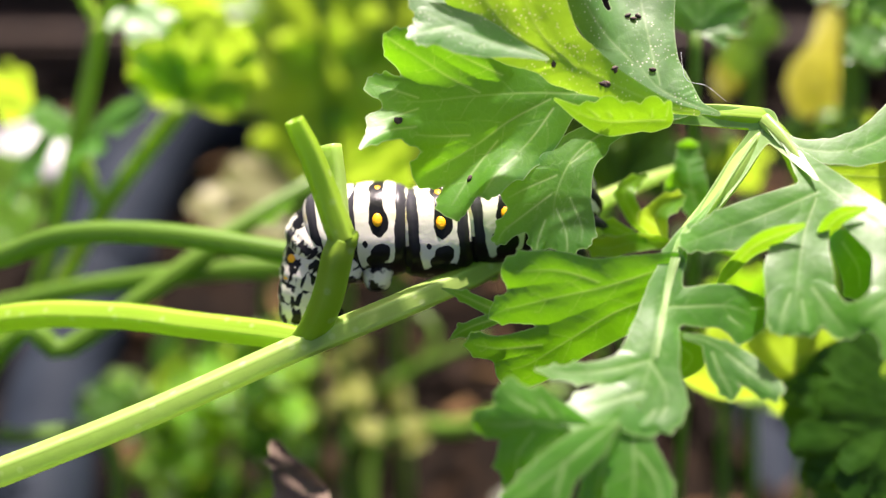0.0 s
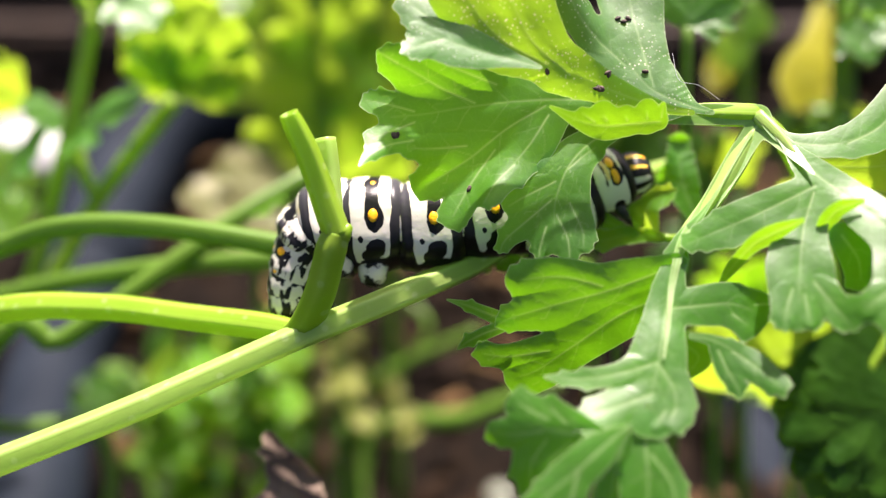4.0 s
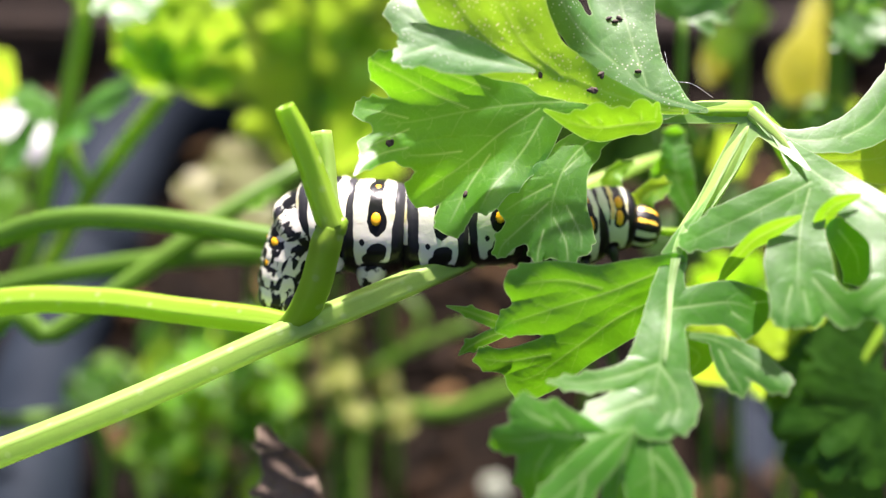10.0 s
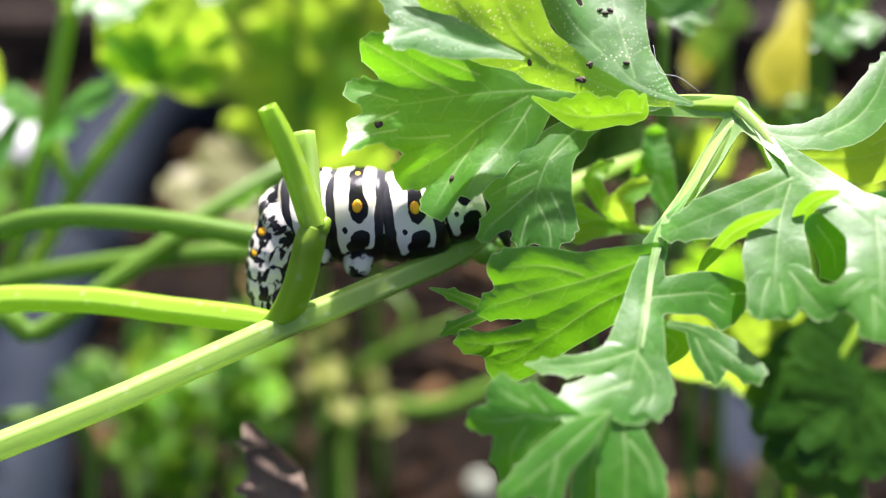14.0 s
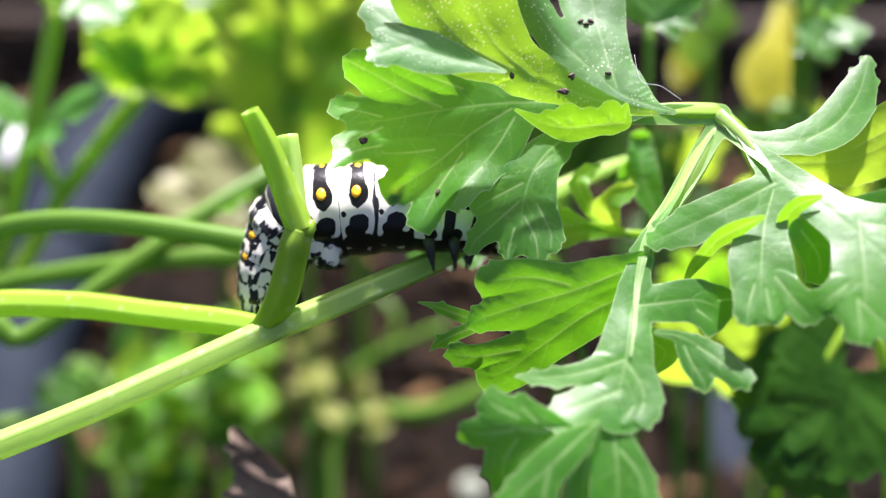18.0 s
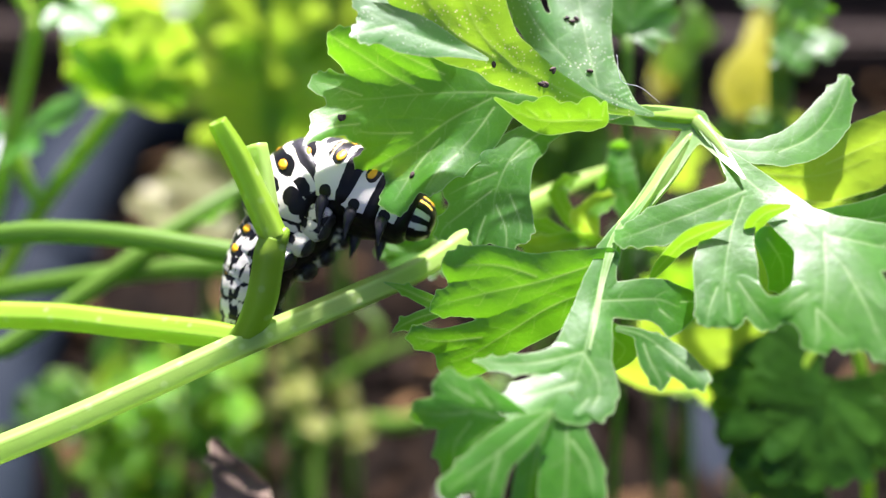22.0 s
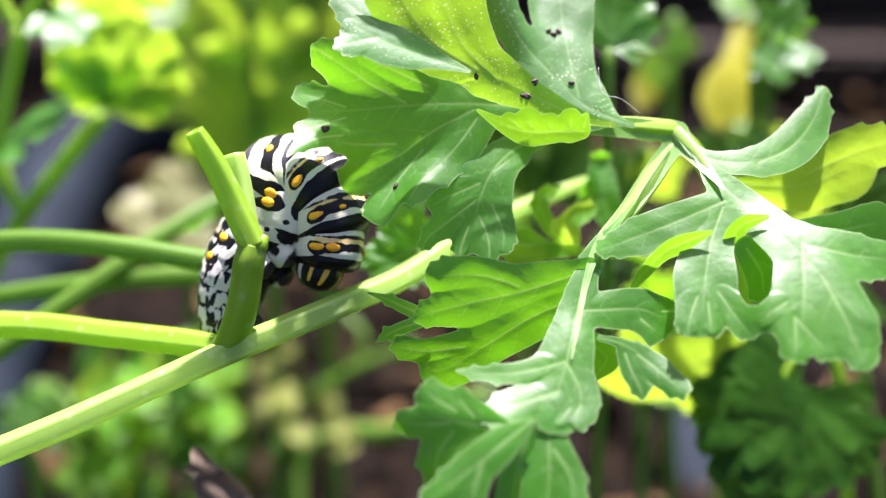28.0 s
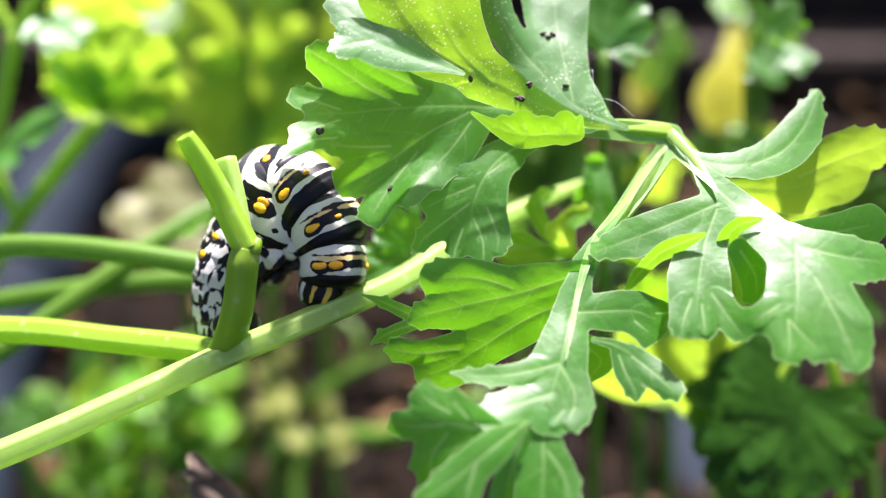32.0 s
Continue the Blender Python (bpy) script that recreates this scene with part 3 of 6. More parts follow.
# ---- the frond in front ----
frond = thing("parsley_frond", (31.3, 12.8, 1), "glossy green parsley frond with lobed leaflets, chewed in places", "leaf")
o = ORIGIN[frond.name]
part("rachis", tube("rachis", [(20.6, 13.3, 0.4), (26.2, 13.3, 0.3), (31.1, 13, 0), (32.4, 13, 0)], [0.6, 1.1, 1.15, 0.9], o, 20, ridges=5, depth=0.06, per=8), STEM, frond)
part("rachis", tube("rachis", [(32.2, 12.4, -0.37), (28.8, 7.8, 1.38), (25.8, 4.1, 2.80), (22.7, 0.7, 4.07), (21.3, -2.6, 5.38)], [1.0, 1.1, 0.9, 0.7, 0.2], o, 20, ridges=5, depth=0.07, per=8), STEM_PALE, frond)
part("rachis", tube("rachis", [(31.8, 12.8, 0.55), (33.0, 10.7, 2.34), (33.9, 8.5, 4.10)], [0.8, 0.6, 0.25], o, 12, ridges=4, per=8), STEM_PALE, frond)
part("petiole", tube("petiole", [ground(62, -35), (51.4, -13.3, -27), (44.6, 1.4, -15), (36.7, 9.5, -4), (32.6, 13, -0.6)], [1.3, 1.1, 1.0, 0.9, 0.7], o, 14, ridges=5, per=8), STEM, frond)
ribs = [
    ([(20.3, 13.2, 1.6), (26.4, 13.1, 1.4), (32, 12.9, 1.1)], [0.7, 1.05, 0.95], 0.0),
    ([(31.9, 12.3, 0.36), (28.5, 7.8, 2.10), (25.5, 4.1, 3.50), (22.3, 0.7, 5.65), (20.7, -3.0, 7.15), (19.6, -6.5, 9.15), (18.6, -9.5, 10.9)], [0.9, 1.0, 0.75, 0.5, 0.3, 0.2, 0.06], 0.0, (0.05, -0.42)),
    ([(31.6, 12.8, 1.15), (32.8, 10.6, 2.92), (33.7, 8.5, 4.67), (34.6, 6.5, 6.27)], [0.9, 0.95, 0.6, 0.15], 0.0, (0.22, -0.72)),
]
part("rachis", blade("rachis", ribs, o, 0.15, 0.06, 0.3, 0.03, 29, 0.22), LEAF_RIB, frond, "flattened pale green channelled leaf stalk")

WAVE = {31: 0.25, 3: 0.25, 44: 0.5}
leaflets = [
    ("upper lobe with a bluish sheen and pale specks", LEAF_DUST, 31, [
        ([(26.8, 13.2, 1.96), (24.6, 14.0, 1.85), (20.9, 16.1, 1.44), (18.3, 20.3, 0.41)], [0.28, 0.88, 3.44, 3.93], 0.0, (-0.05, -0.28)),
        ([(21.4, 16.2, 1.41), (20.6, 21.0, -0.23), (20.2, 25.4, -1.7), (20.2, 31.2, -3.63)], [2.22, 2.72, 3.45, 4.12], 0.0, (0.05, -0.33)),
        ([(18.8, 18.5, 0.89), (16.2, 21.3, 0.92), (14.3, 24.0, 1.02), (12.6, 27.9, 1.27)], [1.45, 1.9, 1.67, 2.0], 0.0, (0.12, 0.12))]),
    ("broad upper lobe glowing yellow-green with pale specks", LEAF_SPECK, 3, [
        ([(24.7, 13.2, 2.49), (21.6, 13.8, 2.85), (16.5, 15.7, 3.6), (11.6, 18.0, 4.4)], [0.27, 0.65, 1.51, 2.57], 0.0, (-0.08, 0.18)),
        ([(12.7, 17.2, 4.18), (9.3, 20.2, 5.18), (7.7, 23.1, 6.08), (6.8, 26.0, 6.92)], [1.61, 3.18, 3.77, 4.15], 0.0, (-0.05, 0.28)),
        ([(10.5, 18.2, 4.53), (6.1, 20.7, 5.25), (4.0, 23.2, 5.85), (2.4, 25.6, 6.42)], [1.6, 3.07, 3.26, 3.13], 0.0, (-0.05, 0.2))]),
    ("silvery curled lobe lying over the broad upper lobe", LEAF_DUST, 34, [
        ([(9.6, 17.6, 6.24), (6.3, 18.7, 6.31), (3.4, 19.6, 6.37), (0.6, 20.7, 6.37), (-1.7, 22.0, 6.27)], [0.21, 1.04, 1.98, 2.19, 0.84], 0.0, (-0.1, -0.25)),
        ([(0.8, 20.7, 6.36), (-1.0, 20.2, 6.87), (-3.1, 19.4, 7.61)], [1.57, 1.35, 0.26], 0.0, (-0.12, -0.6)),
        ([(0.8, 22.1, 6.0), (-1.0, 23.2, 5.74), (-2.3, 24.4, 5.41)], [1.57, 1.89, 1.27], 0.0, (-0.1, -0.4))]),
    ("broad toothed blade with a pale midrib and shining curled teeth", LEAF, 33, [
        ([(25.4, 13.3, 0.04), (22.3, 13.7, 0.26), (16.6, 15.1, 0.52), (9.8, 15.4, 1.14), (3.6, 15.0, 1.84), (-1.3, 14.4, 2.46), (-4.6, 14.2, 2.82)], [0.23, 0.45, 0.9, 2.45, 2.54, 1.97, 1.31], 0.0, (-0.1, -0.22)),
        ([(-2.4, 14.7, 2.5), (-5.2, 15.6, 2.35), (-7.0, 16.0, 2.31)], [1.31, 1.37, 0.49], 0.0, (-0.1, -0.5)),
        ([(-2.4, 13.6, 2.75), (-5.1, 12.6, 3.57), (-6.6, 12.0, 4.02)], [1.42, 1.14, 0.65], 0.0, (-0.1, -0.55)),
        ([(-2.6, 11.8, 3.75), (-4.8, 11.4, 4.44), (-6.6, 10.6, 5.34), (-7.7, 9.3, 6.56)], [0.86, 0.96, 0.69, 0.1], 0.0, (-0.17, -0.78)),
        ([(3.6, 15.3, 1.78), (0.6, 16.7, 2.54), (-2.4, 18.5, 3.42), (-4.6, 19.7, 4.05)], [1.44, 2.3, 2.17, 1.08], 0.0, (-0.08, 0.36)),
        ([(-3.7, 19.2, 3.79), (-5.5, 20.3, 4.33)], [1.19, 0.16], 0.0, (-0.08, 0.36)),
        ([(5.8, 17.0, 2.23), (2.5, 18.3, 2.95), (-0.5, 19.4, 3.6)], [1.43, 1.85, 1.51], 0.0, (-0.08, 0.36)),
        ([(10.6, 14.8, 1.18), (6.5, 12.6, 1.06), (2.9, 10.0, 0.77), (-0.5, 8.1, 0.63), (-1.6, 7.6, 0.64)], [1.67, 2.56, 2.57, 1.9, 1.51], 0.0, (-0.12, 0.28)),
        ([(2.6, 11.2, 1.14), (-1.1, 11.0, 1.51), (-2.9, 11.1, 1.76)], [1.34, 1.33, 0.88], 0.0, (-0.12, 0.3)),
        ([(5.4, 10.7, 0.66), (3.1, 7.8, 1.49), (1.5, 5.3, 2.21), (0.9, 4.3, 2.48)], [1.46, 1.77, 1.54, 1.32], 0.0, (-0.05, -0.25)),
        ([(10.9, 13.9, 1.34), (8.9, 11.1, 1.84), (6.6, 8.6, 2.33)], [2.22, 2.43, 1.87], 0.0, (-0.08, -0.12)),
        ([(7.2, 9.1, 2.22), (5.2, 7.3, 3.75), (3.9, 5.4, 5.32)], [1.54, 1.62, 0.48], 0.0, (-0.05, -0.8))]),
    ("drooping toothed leaflet", LEAF, 5, [
        ([(19.6, 12.8, -0.27), (15.5, 11.3, 0.47), (12.6, 8.7, 1.34), (11.0, 5.3, 2.24), (10.7, 2.8, 2.82)], [0.57, 1.46, 2.44, 3.41, 2.73], 0.0, (-0.1, -0.22)),
        ([(11.0, 3.9, 2.55), (11.9, 1.4, 3.12), (11.8, -1.5, 3.84)], [2.41, 1.52, 0.16], 0.0, (-0.05, -0.25)),
        ([(10.5, 5.3, 2.29), (8.0, 3.4, 1.97), (5.9, 1.7, 1.69), (5.3, 0.5, 1.38)], [2.2, 1.65, 0.83, 0.17], 0.0, (-0.1, 0.3)),
        ([(9.9, 2.8, 2.9), (9.2, 0.9, 3.32), (8.9, -0.6, 3.63)], [1.42, 0.81, 0.16], 0.0, (-0.05, -0.2)),
        ([(12.4, 5.0, 2.16), (13.4, 2.2, 3.08), (13.3, 0.7, 3.62)], [1.87, 1.31, 0.49], 0.0, (-0.05, -0.35)),
        ([(12.5, 8.4, 1.4), (14.1, 9.6, 0.22), (15.5, 10.5, -0.68)], [1.44, 1.35, 0.8], 0.0, (-0.2, -0.7)),
        ([(11.1, 7.2, 1.8), (8.1, 5.9, 1.83), (6.4, 5.0, 1.83)], [1.88, 1.44, 0.66], 0.0, (-0.1, 0.2))]),
    ("small folded yellow-green lobe glowing in sunlight", LEAF_YELLOW, 6, [
        ([(21.4, 12.4, 3.13), (18.8, 12.3, 3.34), (16.0, 12.2, 3.55), (13.5, 12.7, 4.02), (10.6, 14.1, 4.89)], [0.76, 0.98, 1.35, 0.81, 0.16], 0.0, (-0.1, 0.4)),
        ([(20.1, 12.7, 3.37), (20.0, 13.4, 3.65)], [1.41, 1.19], 0.0, (-0.1, 0.4)),
        ([(16.1, 12.7, 3.75), (15.7, 13.2, 3.97)], [1.51, 1.35], 0.0, (-0.1, 0.36)),
        ([(18.1, 12.6, 3.52), (17.9, 13.0, 3.71)], [1.3, 1.08], 0.0, (-0.1, 0.42)),
        ([(21.5, 12.8, 3.24), (21.6, 13.9, 3.68)], [0.54, 0.32], 0.0, (-0.1, 0.4)),
        ([(14.9, 12.6, 3.82), (13.7, 13.4, 4.18)], [0.97, 0.64], 0.0, (-0.1, 0.3))]),
    ("upright lobe with a curled tip", LEAF, 41, [
        ([(32.0, 12.6, 1.32), (33.6, 10.1, 2.96), (37.0, 9.3, 3.75), (40.8, 9.9, 3.81)], [0.56, 0.87, 1.29, 1.62], 0.0, (0.1, -0.6)),
        ([(39.1, 9.3, 3.97), (42.7, 10.9, 3.25), (45.7, 13.8, 1.93), (47.9, 17.5, 0.29)], [1.51, 2.06, 1.88, 0.45], 0.0, (0.0, -0.45))]),
    ("yellowish lobe lit from behind", LEAF_BACK, 42, [
        ([(35.7, 7.9, 0.42), (40.9, 7.3, 0.22), (45.4, 7.4, 0.25), (50.1, 9.0, 0.74)], [0.56, 1.13, 2.81, 3.36], 0.0, (0.0, 0.3)),
        ([(45.7, 8.5, 0.58), (50.3, 10.6, 1.33), (54.0, 11.7, 1.7)], [2.52, 2.78, 1.66], 0.0, (0.0, 0.35))]),
    ("broad glossy leaflet shining white under the sky", LEAF, 44, [
        ([(32.1, 12.4, 1.0), (33.5, 9.5, 3.17), (34.8, 6.9, 5.12), (37.0, 4.4, 7.21), (39.3, 1.3, 9.74), (41.3, -1.9, 12.26), (43.5, -5.5, 15.08)], [0.17, 0.65, 1.59, 1.96, 2.3, 2.51, 1.67], 0.0, (0.2, -0.66)),
        ([(34.8, 5.3, 6.23), (30.1, 3.3, 6.35), (25.9, 1.7, 6.38), (22.5, 0.5, 6.38)], [1.26, 1.83, 1.77, 0.63], 0.0, (0.15, -0.42)),
        ([(34.5, 4.7, 6.51), (32.7, 1.1, 8.13), (31.5, -2.4, 9.75), (30.8, -5.1, 10.99)], [1.77, 2.04, 2.8, 2.16], 0.0, (0.12, -0.5)),
        ([(30.5, -3.9, 10.36), (29.5, -5.8, 11.04), (29.1, -7.2, 11.51)], [1.78, 1.18, 0.29], 0.0, (0.0, -0.35)),
        ([(31.4, -4.4, 10.7), (31.3, -6.3, 11.37), (31.2, -7.0, 11.61)], [1.68, 0.88, 0.29], 0.0, (0.0, -0.35)),
        ([(32.5, -3.4, 10.36), (33.8, -5.9, 10.73), (34.6, -7.4, 10.97)], [1.49, 1.18, 0.29], 0.0, (0.1, -0.1)),
        ([(40.6, 1.3, 10.02), (39.6, -2.8, 12.38), (38.6, -6.1, 14.19)], [1.99, 2.6, 2.44], 0.0, (0.12, -0.6)),
        ([(38.1, -5.6, 13.86), (37.7, -7.9, 14.76), (37.3, -9.1, 15.26)], [2.17, 1.21, 0.23], 0.0, (0.0, -0.4)),
        ([(38.1, -5.6, 13.86), (39.7, -7.7, 14.68), (40.5, -8.3, 14.94)], [2.17, 1.31, 0.37], 0.0, (0.0, -0.4)),
        ([(37.6, -4.3, 12.98), (36.0, -5.3, 13.29), (35.4, -5.9, 13.47)], [1.24, 0.95, 0.57], 0.0, (0.0, -0.3)),
        ([(41.3, -1.9, 12.26), (42.4, -6.0, 14.45), (42.9, -9.1, 16.03)], [2.9, 2.62, 0.92], 0.0, (0.1, -0.5)),
        ([(40.5, 1.0, 10.17), (44.7, 0.0, 10.66), (48.0, -0.4, 10.91)], [1.99, 2.27, 1.48], 0.0, (0.0, -0.5))]),
    ("shaded lobe under the glossy leaflet", LEAF, 45, [
        ([(36.2, 0.6, 7.87), (37.8, -1.7, 7.52), (38.1, -3.6, 7.25)], [1.23, 1.65, 1.14], 0.0, (0.0, 0.15))]),
    ("green lobe behind the glossy leaflet", LEAF, 46, [
        ([(40.5, 2.1, 8.38), (44.5, 2.3, 8.41), (48.6, 3.1, 8.49)], [1.22, 1.73, 2.03], 0.0, (0.0, 0.1))]),
    ("curled yellow-green lobe", LEAF_YELLOW, 9, [
        ([(32.3, 2.1, 8.57), (29.9, 1.1, 8.06), (28.1, 0.1, 7.55), (26.4, -2.0, 6.51), (25.6, -3.4, 5.84)], [0.3, 0.92, 0.82, 0.63, 0.21], 0.0, (0.0, 0.5))]),
    ("curled yellow-green lobe", LEAF_YELLOW, 10, [
        ([(37.8, 3.6, 8.88), (35.8, 3.0, 8.58), (34.8, 1.8, 8.0), (34.7, 0.6, 7.37)], [0.25, 0.81, 0.92, 0.31], 0.0, (0.0, 0.5))]),
    ("deeply cut leaflet with a silvery middle", LEAF, 53, [
        ([(30.8, 11.1, 1.52), (25.6, 4.4, 4.11), (22.2, 0.6, 5.53), (20.6, -3.1, 6.97), (19.9, -5.3, 7.89)], [0.11, 0.16, 0.84, 1.35, 1.74], 0.0, (0.05, -0.42)),
        ([(20.6, -3.1, 6.97), (19.2, -7.0, 9.11), (18.0, -10.3, 10.89), (16.6, -13.4, 12.58)], [1.24, 2.02, 2.56, 2.31], 0.0, (0.05, -0.56)),
        ([(20.3, -5.3, 7.91), (23.4, -5.2, 7.72), (26.0, -5.2, 7.59), (27.8, -5.9, 7.66)], [1.33, 1.85, 1.95, 1.75], 0.0, (-0.05, -0.25)),
        ([(28.1, -5.4, 7.52), (29.7, -5.4, 7.44), (30.7, -5.8, 7.35)], [1.34, 0.62, 0.21], 0.0, (-0.05, 0.1)),
        ([(25.9, -6.1, 7.82), (27.1, -7.1, 8.25)], [1.33, 1.27], 0.0, (-0.05, -0.5)),
        ([(18.1, -9.8, 10.64), (14.6, -10.6, 10.69), (11.2, -10.9, 10.58), (8.2, -10.6, 10.21)], [1.68, 0.99, 0.74, 0.15], 0.0, (0.08, -0.45)),
        ([(17.3, -12.3, 11.99), (14.3, -13.1, 12.45), (11.8, -13.7, 12.88), (10.1, -14.6, 13.47)], [1.45, 1.45, 1.1, 0.19], 0.0, (0.04, -0.78)),
        ([(18.1, -9.8, 10.64), (19.2, -12.1, 11.67), (19.0, -13.7, 12.38)], [1.78, 1.75, 1.35], 0.0, (0.0, -0.45)),
        ([(19.1, -13.5, 12.28), (18.5, -14.3, 12.99), (18.4, -15.0, 13.67)], [1.35, 0.96, 0.19], 0.0, (0.1, -0.95)),
        ([(18.1, -13.7, 12.38), (17.0, -14.8, 12.92)], [1.25, 0.57], 0.0, (0.0, -0.5))]),
    ("deeply cut half of the leaflet glowing yellow-green", LEAF, 52, [
        ([(21.3, -1.5, 6.06), (15.7, -3.4, 5.25), (11.0, -4.5, 4.71), (6.2, -5.7, 4.12), (4.5, -6.5, 3.82)], [1.26, 2.65, 2.67, 1.4, 0.22], 0.0, (0.05, 0.28)),
        ([(14.6, -3.1, 5.27), (11.4, -2.1, 5.41), (9.0, -2.0, 5.32), (6.9, -2.1, 5.19)], [1.91, 1.8, 1.9, 1.48], 0.0, (0.05, 0.28)),
        ([(19.4, -4.7, 5.07), (16.1, -6.1, 4.52), (12.2, -8.6, 3.66), (8.5, -11.0, 2.84), (6.6, -11.7, 2.54)], [2.12, 2.57, 2.27, 2.29, 1.53], 0.0, (0.05, 0.27)),
        ([(9.5, -9.2, 3.37), (5.8, -9.6, 3.07), (3.5, -9.3, 3.04), (2.7, -8.8, 3.14)], [1.84, 1.31, 1.09, 0.22], 0.0, (0.05, 0.25))]),
    ("small yellow-green lobe", LEAF_YELLOW, 56, [
        ([(19.6, -7.3, 8.49), (21.6, -8.8, 7.84), (22.8, -10.0, 7.28), (21.9, -11.7, 6.53)], [0.51, 1.33, 1.34, 0.52], 0.0, (0.0, 0.45))]),
    ("shining side lobe folded in two", LEAF, 55, [
        ([(21.7, -7.8, 9.04), (23.7, -8.3, 9.07), (25.5, -9.3, 9.23)], [0.3, 0.5, 0.8], 0.0, (-0.05, -0.25)),
        ([(25.2, -9.3, 9.24), (26.8, -10.6, 10.42), (28.1, -11.9, 11.52), (28.8, -12.5, 12.07)], [0.8, 1.39, 0.98, 0.19], 0.0, (0.22, -0.62)),
        ([(24.0, -9.2, 9.3), (24.5, -10.9, 9.85), (25.1, -12.3, 10.34), (25.1, -13.2, 10.59)], [0.8, 1.0, 0.69, 0.2], 0.0, (0.1, -0.3))]),
    ("drooping lowest lobe", LEAF, 57, [
        ([(16.6, -13.2, 12.64), (16.1, -16.1, 13.44), (15.9, -19.2, 14.33), (15.5, -22.6, 15.31)], [0.29, 1.62, 2.35, 2.13], 0.0, (0.15, -0.3)),
        ([(16.4, -17.0, 13.75), (17.7, -19.0, 14.91), (17.9, -21.0, 15.93)], [1.42, 1.21, 0.92], 0.0, (0.1, -0.5))]),
    ("folded shaded lobe with a silvery edge", LEAF, 59, [
        ([(14.9, -14.8, 13.46), (13.5, -17.7, 13.71), (12.9, -20.8, 13.7), (12.6, -23.2, 13.6)], [0.19, 1.23, 1.61, 1.42], 0.0, (-0.35, 0.08))]),
    ("pale side lobe with a silvery face", LEAF, 60, [
        ([(14.4, -14.4, 14.26), (11.5, -16.5, 14.8), (8.8, -18.5, 15.32), (5.6, -20.6, 15.86)], [0.28, 1.49, 1.48, 0.92], 0.0, (0.1, -0.4)),
        ([(10.0, -17.6, 15.1), (9.3, -19.8, 15.46), (8.8, -21.6, 15.77)], [1.21, 1.2, 0.92], 0.0, (0.1, -0.2))]),
    ("frilled toothed leaflet", LEAF, 17, [
        ([(12.1, -15.8, 13.59), (9.5, -14.9, 13.46), (7.4, -14.5, 13.29), (5.8, -14.0, 13.19)], [1.23, 2.0, 1.9, 1.53], 0.0, (0.12, 0.2)),
        ([(7.4, -14.7, 13.24), (4.6, -14.9, 12.93), (3.2, -14.6, 12.85)], [1.62, 1.24, 0.57], 0.0, (0.1, 0.2)),
        ([(7.9, -13.7, 13.5), (6.0, -12.6, 13.12), (5.0, -11.6, 12.71)], [1.52, 1.24, 0.24], 0.0, (-0.1, -0.5)),
        ([(9.5, -14.2, 13.61), (8.4, -13.0, 12.8), (7.8, -12.5, 12.41)], [1.33, 1.05, 0.39], 0.0, (0.2, -0.5)),
        ([(7.7, -15.5, 13.13), (6.3, -17.7, 12.6), (6.2, -20.4, 12.07)], [2.0, 1.73, 0.48], 0.0, (0.05, 0.2)),
        ([(9.8, -15.7, 13.34), (8.1, -17.1, 13.4), (7.6, -18.7, 13.54)], [1.62, 1.24, 0.57], 0.0, (0.05, -0.1))]),
    ("small pointed tooth beside the cut leaflet", LEAF, 58, [
        ([(6.0, -6.2, 3.38), (3.9, -5.4, 3.2), (1.7, -4.4, 3.06), (-0.1, -3.8, 2.89)], [0.54, 0.71, 0.44, 0.11], 0.0, (0.2, 0.3)),
        ([(5.8, -6.6, 3.27), (3.6, -7.2, 2.63), (1.7, -8.1, 1.92), (0.7, -8.9, 1.42)], [0.43, 0.66, 0.5, 0.11], 0.0, (0.2, 0.35))]),
]
for label, skin, seed, lobes in leaflets:
    part("leaflet", blade("leaflet", lobes, o, 0.13, WAVE.get(seed, 0.16), 0.0 if skin is LEAF_YELLOW else -0.3, 0.035, seed, 0.16, crenate=0.0 if skin is LEAF_YELLOW else 0.15, blend=4.0), skin, frond, label)

# droppings on the blade
skins = [BVHTree.FromPolygons([v.co for v in ob.data.vertices], [p.vertices for p in ob.data.polygons]) for ob in frond.children if ob.name.startswith("leaflet")]


def blade_top(u, v):
    """The place on the frond's upper face at (u, v), in the frond's own space."""
    start = Vector(((u - o[0]) / 1000, (v - o[1]) / 1000, 0.05))
    hits = [h[0] for h in (tree.ray_cast(start, Vector((0, 0, -1))) for tree in skins) if h[0] is not None]
    return max(hits, key=lambda p: p.z) if hits else start.xy.to_3d()


for u, v, n in ((-4, 12.5, 3), (15.7, 15.8, 4), (16.8, 17.3, 2), (20.7, 17.7, 1), (19.2, 23.4, 3), (10.5, 17.5, 1), (2.6, 6.9, 1)):
    r = random.Random(int(u * 7))
    for k in range(n):
        bm = bmesh.new()
        seat = blade_top(u + r.uniform(-.6, .6) * (n > 1), v + r.uniform(-.3, .3) * (n > 1)) + Vector((0, 0, 0.00012))
        bmesh.ops.create_icosphere(bm, subdivisions=2, radius=0.00024, matrix=Matrix.Translation(seat) @ pose(0, 0, 0, 0, 0, r.uniform(0, 180)) @ Matrix.Diagonal((1.5, 0.9, 0.7, 1)))
        for vert in bm.verts:
            vert.co += vert.normal * 0.00008 * noise.noise(vert.co * 6000)
        me = bpy.data.meshes.new("dropping")
        bm.to_mesh(me)
        bm.free()
        part("dropping", smooth(me), DEBRIS, frond, "dark crumb of droppings")
